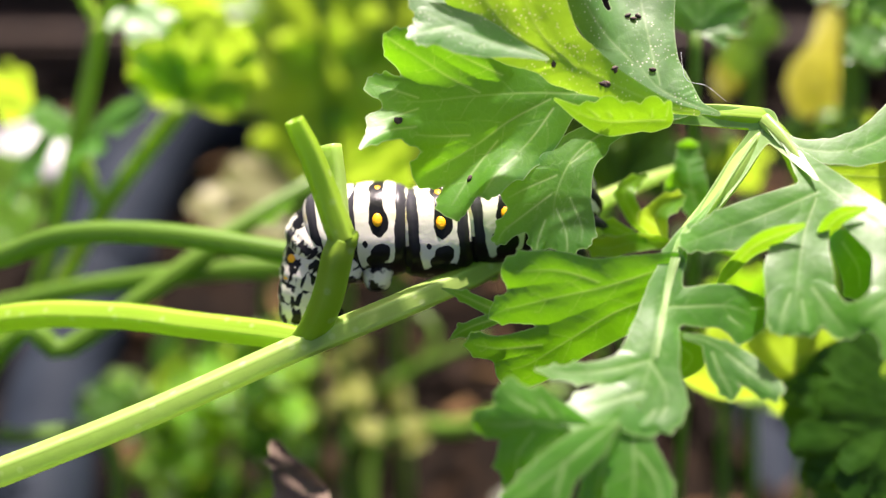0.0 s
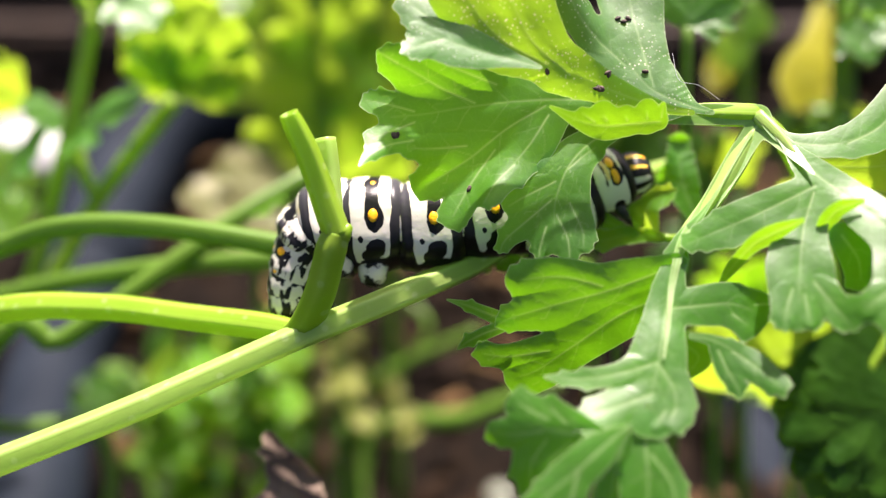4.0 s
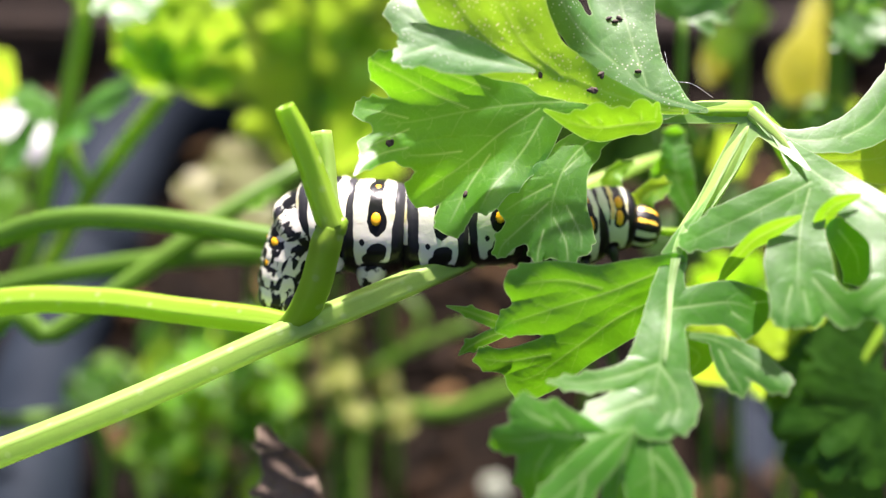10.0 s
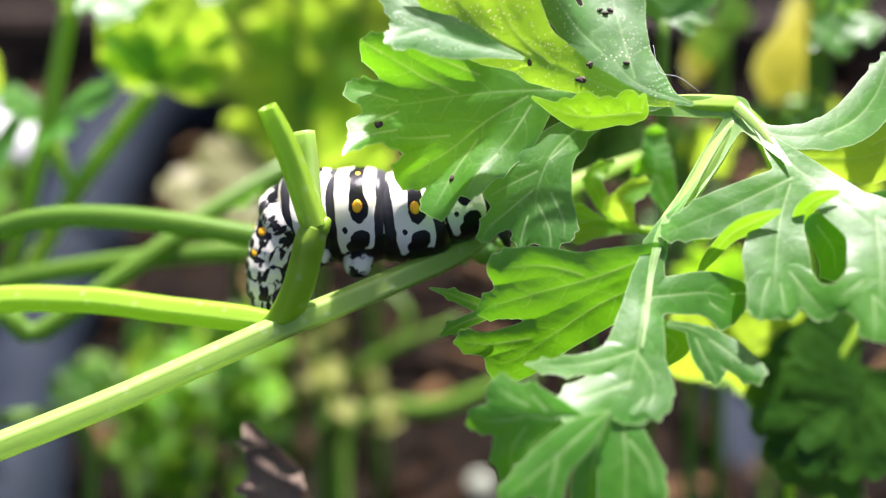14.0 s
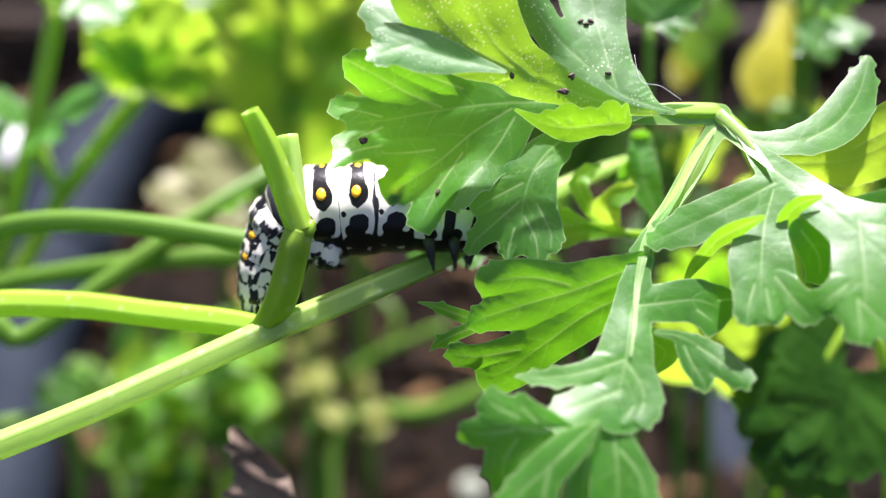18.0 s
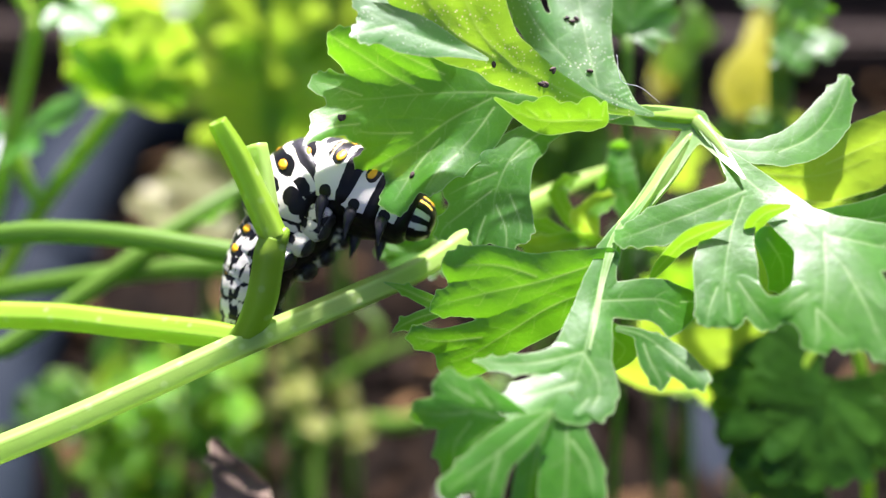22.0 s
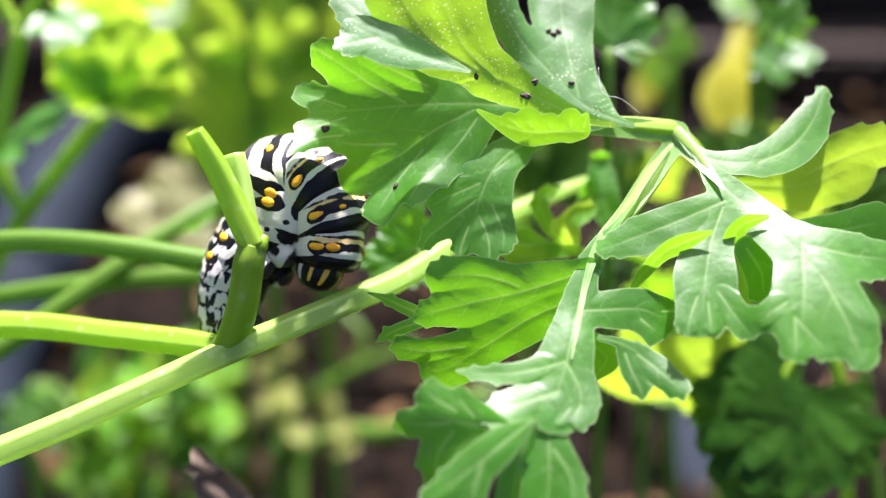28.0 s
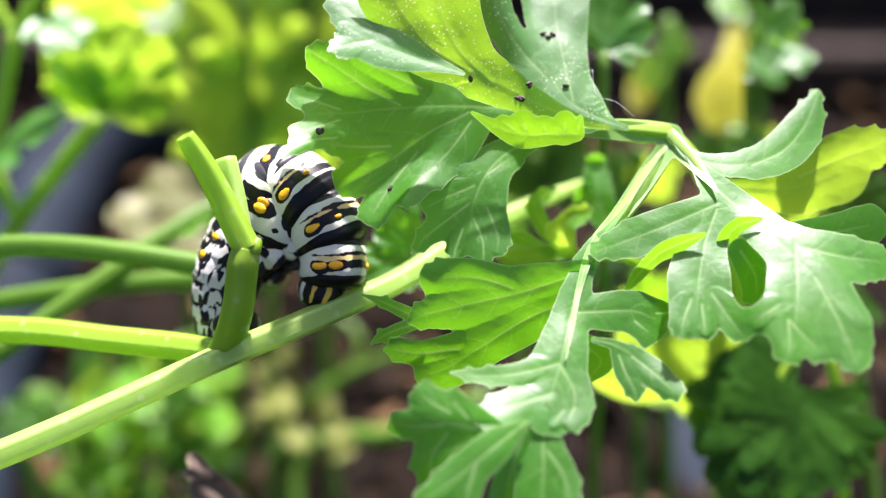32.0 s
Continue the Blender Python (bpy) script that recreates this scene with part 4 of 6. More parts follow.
part("silk_thread", tube("silk_thread", [(23.2, 19.2, 2), (23.6, 16.5, 2.4), (25.5, 15.8, 2.6), (27.6, 14.4, 2)], [0.009, 0.009, 0.009, 0.009], o, 5), THREAD, frond)

# ---- plants behind ----


def plant(name, at, label, stems, leaves, stem_mat=STEM_SHADED, leaf_mat=LEAF_BACK, sides=10, group="parsley plants"):
    ob = thing(name, at, label, "plant", group)
    oo = ORIGIN[ob.name]
    for pts, rad in stems:
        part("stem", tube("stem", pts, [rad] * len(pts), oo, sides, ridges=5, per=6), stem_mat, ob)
    for lf in leaves:
        base, tip, facing, kind = lf[:4]
        leaflet(ob, base, tip, facing, kind, lf[4] if len(lf) > 4 else leaf_mat)
    return ob


# small chewed leaf behind the frond
small = thing("parsley_leaf", (24.8, 0.5, -7), "small curled yellow-green leaf with chewed edges", "leaf")
so = ORIGIN[small.name]
part("stem", tube("stem", [ground(70, -50), (43.9, -8.2, -19), (32.9, -0.6, -11), (24.8, 0.5, -7)], [0.7, 0.6, 0.5, 0.4], so, 10), STEM, small)
for skin, seed, lobes in (
    (LEAF_BACK, 61, [([(25.1, 0.5, -7), (20.9, 0.8, -6), (17.4, 0.1, -5), (15.1, 0.5, -5.5)], [0.4, 1.0, 0.9, 0.4], 0.5)]),
    (LEAF_YELLOW, 62, [([(23, 1, -7), (20.9, 3.4, -7.5), (19.9, 6.6, -8.5), (22.5, 8.1, -9)], [0.3, 0.8, 0.7, 0.2], -0.5)]),
    (LEAF_BACK, 63, [([(23.9, 0.8, -7), (22.7, 3.4, -6), (24.1, 4.9, -6.5), (26.4, 5.7, -8)], [0.4, 1.2, 0.9, 0.2], -0.4), ([(22.7, 2.5, -6), (21.1, 3.7, -5.4)], [0.8, 0.4], 0)]),
    (LEAF_YELLOW, 64, [([(21.5, 0.8, -6), (18.4, 2.2, -5.6), (16, 3, -6)], [0.4, 0.7, 0.2], 0.5)]),
    (LEAF, 65, [([(30.7, 1.4, -12), (28.4, 6.5, -12), (28, 11.6, -13)], [0.6, 1.9, 1.0], 0.3), ([(28.7, 6.5, -12), (26.4, 7.2, -13)], [1.0, 1.0], 0)])):
    part("leaflet", blade("leaflet", lobes, so, 0.2, 0.4, 0.5, 0.1, seed, 0.3, lie=(0.0, 0.5), crenate=0.3), skin, small)
# leaf at the lower right, its shade put into the darkened material
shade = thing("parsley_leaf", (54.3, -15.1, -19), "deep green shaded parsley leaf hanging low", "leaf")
so = ORIGIN[shade.name]
part("stem", tube("stem", [ground(80, -50), (64.3, -30, -23), (59.7, -11.1, -20), (54.3, -14.4, -19), (51, -21.8, -18)], [0.9, 0.8, 0.7, 0.6, 0.2], so, 10), STEM, shade)
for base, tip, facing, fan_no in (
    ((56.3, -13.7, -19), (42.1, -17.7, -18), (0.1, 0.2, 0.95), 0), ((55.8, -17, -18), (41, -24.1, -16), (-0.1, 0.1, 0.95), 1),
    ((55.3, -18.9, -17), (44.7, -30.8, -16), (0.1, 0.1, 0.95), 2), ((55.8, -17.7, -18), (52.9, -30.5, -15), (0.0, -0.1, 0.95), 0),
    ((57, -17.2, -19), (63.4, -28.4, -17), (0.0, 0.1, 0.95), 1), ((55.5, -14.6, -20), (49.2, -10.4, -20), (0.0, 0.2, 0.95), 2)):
    leaflet(shade, base, tip, facing, FLAT[fan_no % 2], LEAF_SHADED)
plant("parsley_leaf", (51.1, -16.5, -40), "yellow-green parsley leaf tinted as lit from behind",
      [([ground(55, -70), (59.2, -30.5, -43), (59.9, -13.3, -41)], 0.8)],
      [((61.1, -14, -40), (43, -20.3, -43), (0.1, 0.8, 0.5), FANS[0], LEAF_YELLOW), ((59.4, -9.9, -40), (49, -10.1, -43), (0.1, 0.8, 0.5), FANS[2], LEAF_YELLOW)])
glow = thing("parsley_leaf", (49.9, -11.1, -20.0), "yellow-green parsley leaf glowing in sunlight behind the frond", "leaf")
so = ORIGIN[glow.name]
part("stem", tube("stem", [ground(75, -60), (57.2, -19.1, -26.0), (49.9, -11.1, -20.0)], [0.8, 0.7, 0.6], so, 10), STEM, glow)
part("leaflet", blade("leaflet", [([(49.9, -11.1, -20.0), (41.4, -13.5, -18.0), (35.1, -14.4, -17.5), (29.5, -13.6, -18.0)], [1.4, 4.2, 4.2, 2.2], 0.0), ([(42.8, -12.9, -18.0), (42.9, -16.7, -20.0), (43.4, -20.9, -22.0)], [3.4, 3.4, 0.8], 0.0), ([(37.2, -13.5, -17.5), (34.1, -10.7, -16.5), (32.4, -8.6, -15.5)], [3.0, 2.6, 1.0], 0.0)], so, 0.35, 0.5, -0.5, 0.15, 71, 0.3, lie=(0.0, 0.5)), LEAF_BACK, glow)
# top right
plant("parsley_leaf", (30.8, 24.9, -19), "green parsley leaf on a thin upright stalk",
      [([ground(35, -60), (32.8, -4.4, -27), (31.2, 12.7, -21), (30.9, 26.3, -19)], 0.75)],
      [((30.9, 25.6, -19), (32.2, 36.7, -19), (0, 0.4, 0.9), FANS[0], LEAF), ((31.1, 26.3, -19), (36.3, 29.1, -19), (0, 0.3, 0.9), FANS[2], LEAF)])
fading = thing("parsley_leaf", (68.8, 41.4, -66.0), "bright yellow fading parsley leaf hanging from a stalk", "leaf")
so = ORIGIN[fading.name]
part("stem", tube("stem", [ground(80, -90), (76.5, 11.9, -76.0), (75.2, 33.5, -72.0), (71.5, 40.7, -68.0), (68.8, 41.4, -66.0)], [0.9, 0.8, 0.7, 0.6, 0.5], so, 10), STEM_SHADED, fading)
part("leaflet", blade("leaflet", [([(68.8, 41.4, -66.0), (66.7, 34.7, -64.0), (64.0, 28.9, -62.0), (62.4, 25.1, -61.0)], [1.8, 2.8, 4.6, 2.6], 0.0), ([(64.0, 29.4, -62.0), (66.2, 27.4, -62.0), (67.1, 24.1, -61.0)], [2.4, 2.0, 0.6], 0.0)], so, 0.4, 0.6, -0.5, 0.2, 72, 0.3, lie=(0.0, -0.25)), LEAF_FADED, fading)
part("leaflet", blade("leaflet", [([(52.4, 33.6, -68.0), (51.4, 31.1, -68.0), (50.3, 28.4, -67.0)], [2.2, 2.8, 1.6], 0.0)], so, 0.4, 0.6, -0.5, 0.2, 73, 0.3, lie=(0.0, -0.25)), LEAF_FADED, fading)
plant("parsley_plant", (74.2, 32.6, -59), "green parsley leaves on thin stalks",
      [([ground(80, -75), (70.4, 13.5, -59), (68.1, 31.8, -55.4), (65, 45.5, -51.8)], 1.0), ([ground(60, -80), (56.1, 12.4, -69.8), (55.8, 44.3, -66.2)], 1.2)],
      [((67.7, 35.5, -55.4), (72, 29.8, -54.7), (0, 0.4, 0.8), FANS[0]), ((65.7, 40.5, -53.2), (73.2, 35.5, -51.8), (0, 0.5, 0.8), FANS[1]), ((65, 41.9, -51.8), (57.8, 42.8, -51.8), (0, 0.5, 0.8), FANS[2]),
       ((69.3, 22.7, -56.8), (63.3, 17, -56.1), (0, 0.5, 0.8), FANS[0]), ((54.8, 38.3, -66.2), (50.8, 31.2, -66.2), (0, 0.5, 0.8), FANS[1]), ((55.3, 42.3, -66.2), (58.8, 36.2, -66.2), (0, 0.5, 0.8), FANS[2])])

# Darkened and brightened leaf copies carry much of the shade and backlight.
plant("parsley_plant", ground(45, -70), "shaded green parsley foliage behind the frond",
      [([ground(30, -60), (27.5, -11.9, -65), (28.7, 5.9, -61), (28.9, 18, -57)], 1.0), ([ground(48, -60), (49.4, -7.9, -65), (47.1, 7.9, -61), (47, 18.7, -55)], 1.1),
       ([ground(62, -70), (69.7, -4.1, -75), (69, 12.5, -71), (65.3, 21, -65)], 1.0)],
      [((29.3, 9.7, -59), (25.7, 26.1, -55), (0.1, 0.3, 0.9), FANS[0], LEAF_SHADED), ((29.3, 10.6, -59), (37.7, 20.5, -55), (0, 0.4, 0.9), FANS[2], LEAF_SHADED), ((29.1, 2.1, -63), (18, 10.8, -61), (0, 0.5, 0.8), FANS[1], LEAF_BACK),
       ((47.4, 9.7, -59), (39.2, 18, -57), (0, 0.3, 0.9), FANS[1], LEAF_SHADED), ((47.4, 10.6, -59), (52.6, 16.8, -55), GLOW, FANS[0], LEAF_BACK), ((48.3, 2.1, -63), (56.8, 5.9, -61), (0, 0.5, 0.8), FANS[2], LEAF_SHADED),
       ((68.1, 14.4, -69), (59.4, 22, -65), (0, 0.4, 0.9), FANS[2], LEAF_SHADED), ((67.2, 16.2, -67), (73.3, 23.7, -63), GLOW, FANS[0], LEAF_BACK), ((47.8, 1.1, -63), (38.4, -3.8, -61), (0, 0.4, 0.9), FANS[0], LEAF_SHADED)])
plant("parsley_plant", ground(75, -75), "yellow-green parsley leaves lit from behind",
      [([ground(60, -75), (54.4, -31.8, -65), (54.9, -19.3, -61), (58.9, -11.4, -59)], 1.0)],
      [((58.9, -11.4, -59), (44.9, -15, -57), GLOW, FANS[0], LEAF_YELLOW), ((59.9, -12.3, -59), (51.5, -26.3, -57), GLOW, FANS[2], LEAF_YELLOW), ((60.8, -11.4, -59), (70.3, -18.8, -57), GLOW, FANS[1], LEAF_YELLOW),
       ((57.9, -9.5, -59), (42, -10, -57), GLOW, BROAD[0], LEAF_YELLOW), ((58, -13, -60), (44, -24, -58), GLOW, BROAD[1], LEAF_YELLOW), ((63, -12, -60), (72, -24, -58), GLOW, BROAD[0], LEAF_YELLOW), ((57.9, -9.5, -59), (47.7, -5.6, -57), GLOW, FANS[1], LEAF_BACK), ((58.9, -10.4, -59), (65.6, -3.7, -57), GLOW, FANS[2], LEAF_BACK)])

plant("parsley_plant", ground(80, -30), "green parsley leaves crowding behind the glossy leaflet",
      [([ground(75, -35), (62.9, -16.1, -37), (59.2, -0.7, -33), (54.2, 10.7, -29)], 0.9), ([ground(90, -38), (75.4, -13.1, -39), (70.2, 3.2, -33), (65.6, 10.7, -29)], 0.9)],
      [((56.2, 6.9, -30), (48.8, 15.7, -27), (0, 0.1, 1), BROAD[0], LEAF_SHADED), ((58, 1.6, -32), (45.9, 7.6, -29), (0, -0.3, 0.9), BROAD[1], LEAF_BACK), ((58.2, 4.7, -31), (64.2, 13.6, -28), GLOW, BROAD[0], LEAF_BACK),
       ((60, -2.3, -33), (50.5, -6.1, -31), (0, 0.1, 1), BROAD[1], LEAF_SHADED), ((70.2, 3.2, -33), (59.8, -2.2, -31), GLOW, BROAD[0], LEAF_BACK), ((72.2, -3.1, -35), (65.9, -12.2, -31), (0, 0.1, 1), BROAD[1], LEAF_SHADED),
       ((69.6, 4.7, -32), (76.1, 10.8, -30), (0, 0.1, 1), BROAD[0], LEAF_SHADED), ((59.7, -3.1, -34), (54.1, -13.9, -32), GLOW, BROAD[0], LEAF_YELLOW)], leaf_mat=LEAF_BACK)
plant("parsley_leaf", (5.6, -3, -12.7), "small deep green leaf with silvery teeth behind the shoot",
      [([ground(45, -45), (23.5, -14.1, -25.5), (15.1, -4.7, -19.1), (9.4, -0.7, -14.5), (6, 0.7, -12.7)], 0.5)],
      [((6, -1, -12.7), (-0.3, 0.7, -11.7), (0.0, 0.15, 1), BROAD[0], LEAF), ((6.6, 1, -12.7), (3, 6.2, -11.4), (0.0, 0.1, 1), BROAD[1], LEAF), ((7, 0.3, -12.6), (8.2, -3.6, -10.6), (0.0, 0.4, 0.9), BROAD[1], LEAF)])

plant("parsley_leaf", (60.1, 32.3, -29.7), "small pale green parsley leaf hanging from a thin stalk",
      [([ground(75, -60), (57.2, 13.4, -35.6), (57.1, 27.3, -31.8), (57.7, 33.9, -29.8)], 0.5)],
      [((57.1, 30.4, -29.8), (57.3, 23.9, -27.7), (0, 0.25, 1), BROAD[1], LEAF), ((58.5, 28.8, -29.7), (63.5, 27.5, -27.5), (0, 0.45, 0.9), BROAD[0], LEAF), ((56.9, 32.3, -29.8), (61.4, 35.6, -27.7), (0, 0.2, 1), BROAD[1], LEAF)])

# left and top: bright leaves and forked stalks
plant("parsley_plant", ground(-60, -70), "tall parsley stalks with bright leaves in sunlight",
      [([ground(-140, -50), (-76.6, -28, -47), (-63.8, -8.6, -46), (-58.4, 6.1, -44.6), (-53.8, 22.2, -42.9), (-50.8, 33.6, -41.3)], 1.25),
       ([(-50.8, 32.8, -41.3), (-52.8, 36.7, -40.5), (-54.9, 43.1, -39.6)], 1.0), ([(-50.8, 32.8, -41.3), (-48.2, 37.6, -40.5), (-45, 43.9, -39.6)], 1.0),
       ([ground(-130, -52), (-76.8, -22.7, -52), (-62.2, -6.7, -51), (-53.9, 5.9, -49.5), (-47.1, 14.2, -47.8), (-40.4, 21.9, -46.2)], 1.3),
       ([(-53.5, 6.2, -49.5), (-55.8, 11.6, -48.7), (-56.8, 17.7, -47.8)], 1.0)],
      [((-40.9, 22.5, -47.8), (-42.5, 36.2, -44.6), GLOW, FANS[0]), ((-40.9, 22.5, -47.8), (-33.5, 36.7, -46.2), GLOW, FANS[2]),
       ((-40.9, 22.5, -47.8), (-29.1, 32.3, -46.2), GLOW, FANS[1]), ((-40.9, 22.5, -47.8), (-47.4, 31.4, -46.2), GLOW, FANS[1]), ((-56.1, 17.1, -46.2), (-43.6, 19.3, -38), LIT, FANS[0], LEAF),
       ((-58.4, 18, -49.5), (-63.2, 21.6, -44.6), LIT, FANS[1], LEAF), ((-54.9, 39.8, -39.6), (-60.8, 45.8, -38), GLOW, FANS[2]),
       ((-67, 22.3, -54.4), (-75.4, 29.4, -52.8), GLOW, FANS[0]), ((-47.4, 35.9, -40.5), (-40.3, 31.1, -38), LIT, FANS[2], LEAF),
       ((-50.4, 40.8, -54.4), (-33.3, 45.8, -52.8), GLOW, FANS[0]), ((-66.6, 9.7, -46.2), (-57.4, 15.8, -39.6), LIT, FANS[2], LEAF)], stem_mat=STEM)
plant("parsley_plant", ground(-25, -110), "bright yellow-green parsley leaves crowding upright",
      [([ground(-20, -110), (-20.8, 12.5, -85), (-21.3, 31.9, -80), (-23.8, 51.1, -75)], 1.5), ([ground(-8, -115), (-11.2, 16.9, -95), (-13.2, 39.6, -90), (-11.7, 56.6, -85)], 1.6),
       ([ground(-30, -120), (-32, 17.8, -105), (-33.8, 39.6, -101), (-36.7, 56.9, -97)], 1.5)],
      [((-21.6, 12.4, -83), (-25.2, 41, -77), GLOW, FANS[0]), ((-15.1, 13, -91), (-15.1, 44.1, -85), GLOW, FANS[1]), ((-21.3, 35.2, -80), (-25.9, 56.4, -75), GLOW, FANS[2]),
       ((-12, 33.6, -89), (-8.4, 58.8, -85), GLOW, FANS[0]), ((-33, 28.8, -103), (-40.8, 52.7, -99), GLOW, FANS[2]), ((-20.8, 10.3, -85), (-6.1, 20.4, -85), GLOW, FANS[1]),
       ((-18.7, 43.5, -87), (-16.4, 61.8, -87), GLOW, FANS[1]), ((-23.6, 22.2, -81), (-18.9, 31.7, -79), LIT, FANS[0]), ((-5.3, 13.3, -95), (-17, 17.8, -93), GLOW, FANS[2]),
       ((-35.8, 48.1, -105), (-48.4, 58.2, -105), LIT, FANS[1])])
plant("parsley_plant", ground(-80, -40), "parsley stalks crossing low beside the stem",
      [([ground(-200, -50), (-82.8, -11.6, -25), (-54.1, -1, -19), (-44.3, 1.8, -17), (-32.5, 1.7, -16), (-17.5, -0.6, -15), (-9.6, -1.9, -15)], 1.35),
       ([ground(-230, -70), (-102.2, -17.2, -45), (-64.6, -8.2, -39), (-46.5, -4.7, -35), (-28.5, -2.7, -33), (-11.3, -2.3, -33)], 1.4),
       ([ground(-120, -40), (-62.8, -20.7, -27), (-49.8, -13.1, -28), (-37.3, -3.8, -31), (-29, 2.9, -35), (-18.7, 10.1, -41)], 1.35),
       ([ground(-70, -60), (-53.4, -38, -55), (-70.3, -29.5, -50)], 1.2)],
      [((-28.2, 2.5, -35), (-21.7, 7.5, -39), (-0.3, 0.9, 0.3), FANS[1], LEAF_BACK), ((-74.1, 0.1, -65), (-81.1, 10.1, -65), (0.1, 0.6, 0.8), FANS[0]), ((-85.1, 6.9, -85), (-88.5, 20.4, -85), (0.1, 0.6, 0.8), FANS[2])])
plant("parsley_leaf", (-38.8, 6.7, -80), "faded beige parsley leaf with brown edge", [([ground(-40, -110), (-35, -4.4, -83), (-31.1, 4.5, -80)], 1.0)],
      [((-30, 4.6, -80), (-47.5, 12.1, -80), (-0.1, 0.6, 0.8), BROAD[0], LEAF_PALE), ((-31.1, 6.7, -80), (-39.9, 18.6, -81), (-0.1, 0.7, 0.7), BROAD[1], LEAF_PALE), ((-29, 4, -80), (-42, 4.5, -79), (0, 0.5, 0.85), BROAD[1], LEAF_PALE)])
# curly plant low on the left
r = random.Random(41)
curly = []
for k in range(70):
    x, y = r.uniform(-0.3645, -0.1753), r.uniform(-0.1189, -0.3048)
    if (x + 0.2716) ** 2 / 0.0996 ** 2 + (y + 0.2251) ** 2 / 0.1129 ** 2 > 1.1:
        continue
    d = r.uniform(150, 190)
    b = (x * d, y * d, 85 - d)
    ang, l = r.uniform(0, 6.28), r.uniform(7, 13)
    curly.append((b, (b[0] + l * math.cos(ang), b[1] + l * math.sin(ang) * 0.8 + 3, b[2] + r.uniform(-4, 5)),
                  (r.uniform(-.5, .5), 0.7, 0.6), CURLY[k % 2], (LEAF_BACK, LEAF_BACK, LEAF_SHADED)[k % 3]))
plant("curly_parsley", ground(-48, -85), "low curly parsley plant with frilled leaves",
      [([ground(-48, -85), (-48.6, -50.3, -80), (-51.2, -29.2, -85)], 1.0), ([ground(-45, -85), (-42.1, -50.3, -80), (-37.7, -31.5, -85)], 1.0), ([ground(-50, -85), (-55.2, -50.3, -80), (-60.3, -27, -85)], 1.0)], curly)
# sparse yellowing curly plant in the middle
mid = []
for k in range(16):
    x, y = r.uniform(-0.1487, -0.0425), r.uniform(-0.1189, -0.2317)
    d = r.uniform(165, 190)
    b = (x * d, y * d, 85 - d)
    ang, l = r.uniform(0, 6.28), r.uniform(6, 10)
    mid.append((b, (b[0] + l * math.cos(ang), b[1] + l * math.sin(ang) + 2, b[2] + r.uniform(-3, 3)), (r.uniform(-.5, .5), 0.7, 0.6), CURLY[k % 2], (LEAF_OLIVE, LEAF_SHADED, LEAF_OLIVE)[k % 3]))
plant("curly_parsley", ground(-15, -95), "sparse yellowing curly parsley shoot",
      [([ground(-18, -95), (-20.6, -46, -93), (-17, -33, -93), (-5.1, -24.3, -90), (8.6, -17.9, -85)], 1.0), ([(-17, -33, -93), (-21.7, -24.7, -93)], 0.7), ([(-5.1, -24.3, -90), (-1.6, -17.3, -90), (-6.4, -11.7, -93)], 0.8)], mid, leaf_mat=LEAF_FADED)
plant("fallen_stalk", ground(10, -70), "green stalk lying low over the mulch", [([ground(-12, -80), (-14.7, -43.8, -93), (6.3, -35.1, -85), (23.7, -27.3, -80)], 1.7)], [], STEM_SHADED)

# dry leaf
dry = thing("dry_leaf", (-17.5, -27.0, -15.0), "crumpled dry grey-brown leaf with pale torn edges", "leaf")
o = ORIGIN[dry.name]
part("dry_blade", blade("dry_blade", [([(-16.2, -35.0, -17.0), (-16.9, -29.5, -15.5), (-18.3, -25.6, -15.0), (-19.6, -23.2, -14.6)], [4.4, 3.2, 1.7, 0.7]), ([(-18.4, -25.2, -14.8), (-20.4, -24.6, -13.6)], [1.1, 0.5]),
     ([(-17.0, -28.5, -15.2), (-14.4, -28.6, -16.4)], [1.6, 0.7]), ([(-17.5, -30.0, -15.2), (-20.6, -30.6, -13.8)], [1.8, 0.6])], o, 0.16, 1.1, 1.0, 0.3, 19, 0.2, wave_size=1.5, lie=(0.1, -0.15)), DRY, dry)
part("dry_stalk", tube("dry_stalk", [ground(-16, -22), (-15.8, -50.0, -19.0), (-16.5, -34.0, -17.1), (-17.8, -27.0, -15.4)], [0.5, 0.45, 0.4, 0.15], o, 8), DRY, dry)
# pale pebble
def stone(name, at, size, seed, material, label):
    bm = bmesh.new()
    bmesh.ops.create_icosphere(bm, subdivisions=3, radius=size / 1000)
    for v in bm.verts:
        v.co *= 1 + 0.25 * noise.noise(v.co * (0.8 / size * 1000) + Vector((seed, 0, 0)))
        v.co.z *= 0.75
    me = bpy.data.meshes.new(name)
    bm.to_mesh(me)
    bm.free()
    me.materials.append(material)
    ob = tagged(new(name, smooth(me)), label, name)
    ob.matrix_basis = Matrix.Translation(FRAME @ (Vector(at) / 1000))
    ob.location.z = 0.6 * size / 1000
    return ob


stone("pebble", (15.5, -52.4, -112), 3.6, 0, PEBBLE, "small grey-green pebble lying on mulch")
# Added pale lump that makes the bright blurred patch behind the stalks.
stone("stone", (-148.0, 25.1, -227.5), 15.0, 3, PATCH_PALE, "pale grey lump added as a bright patch behind the stalks")

# ---- the caterpillar ----
COUNT = 14
GIRTH = [2.7, 3.2, 3.5, 3.8, 4.0, 4.4, 4.9, 5.3, 5.1, 4.9, 4.6, 4.2, 3.6, 2.5]
HALF = [2.6, 2.8, 3.0, 3.2, 3.4, 3.6, 3.8, 4.0, 4.1, 4.1, 3.6, 3.2, 2.8, 2.3]


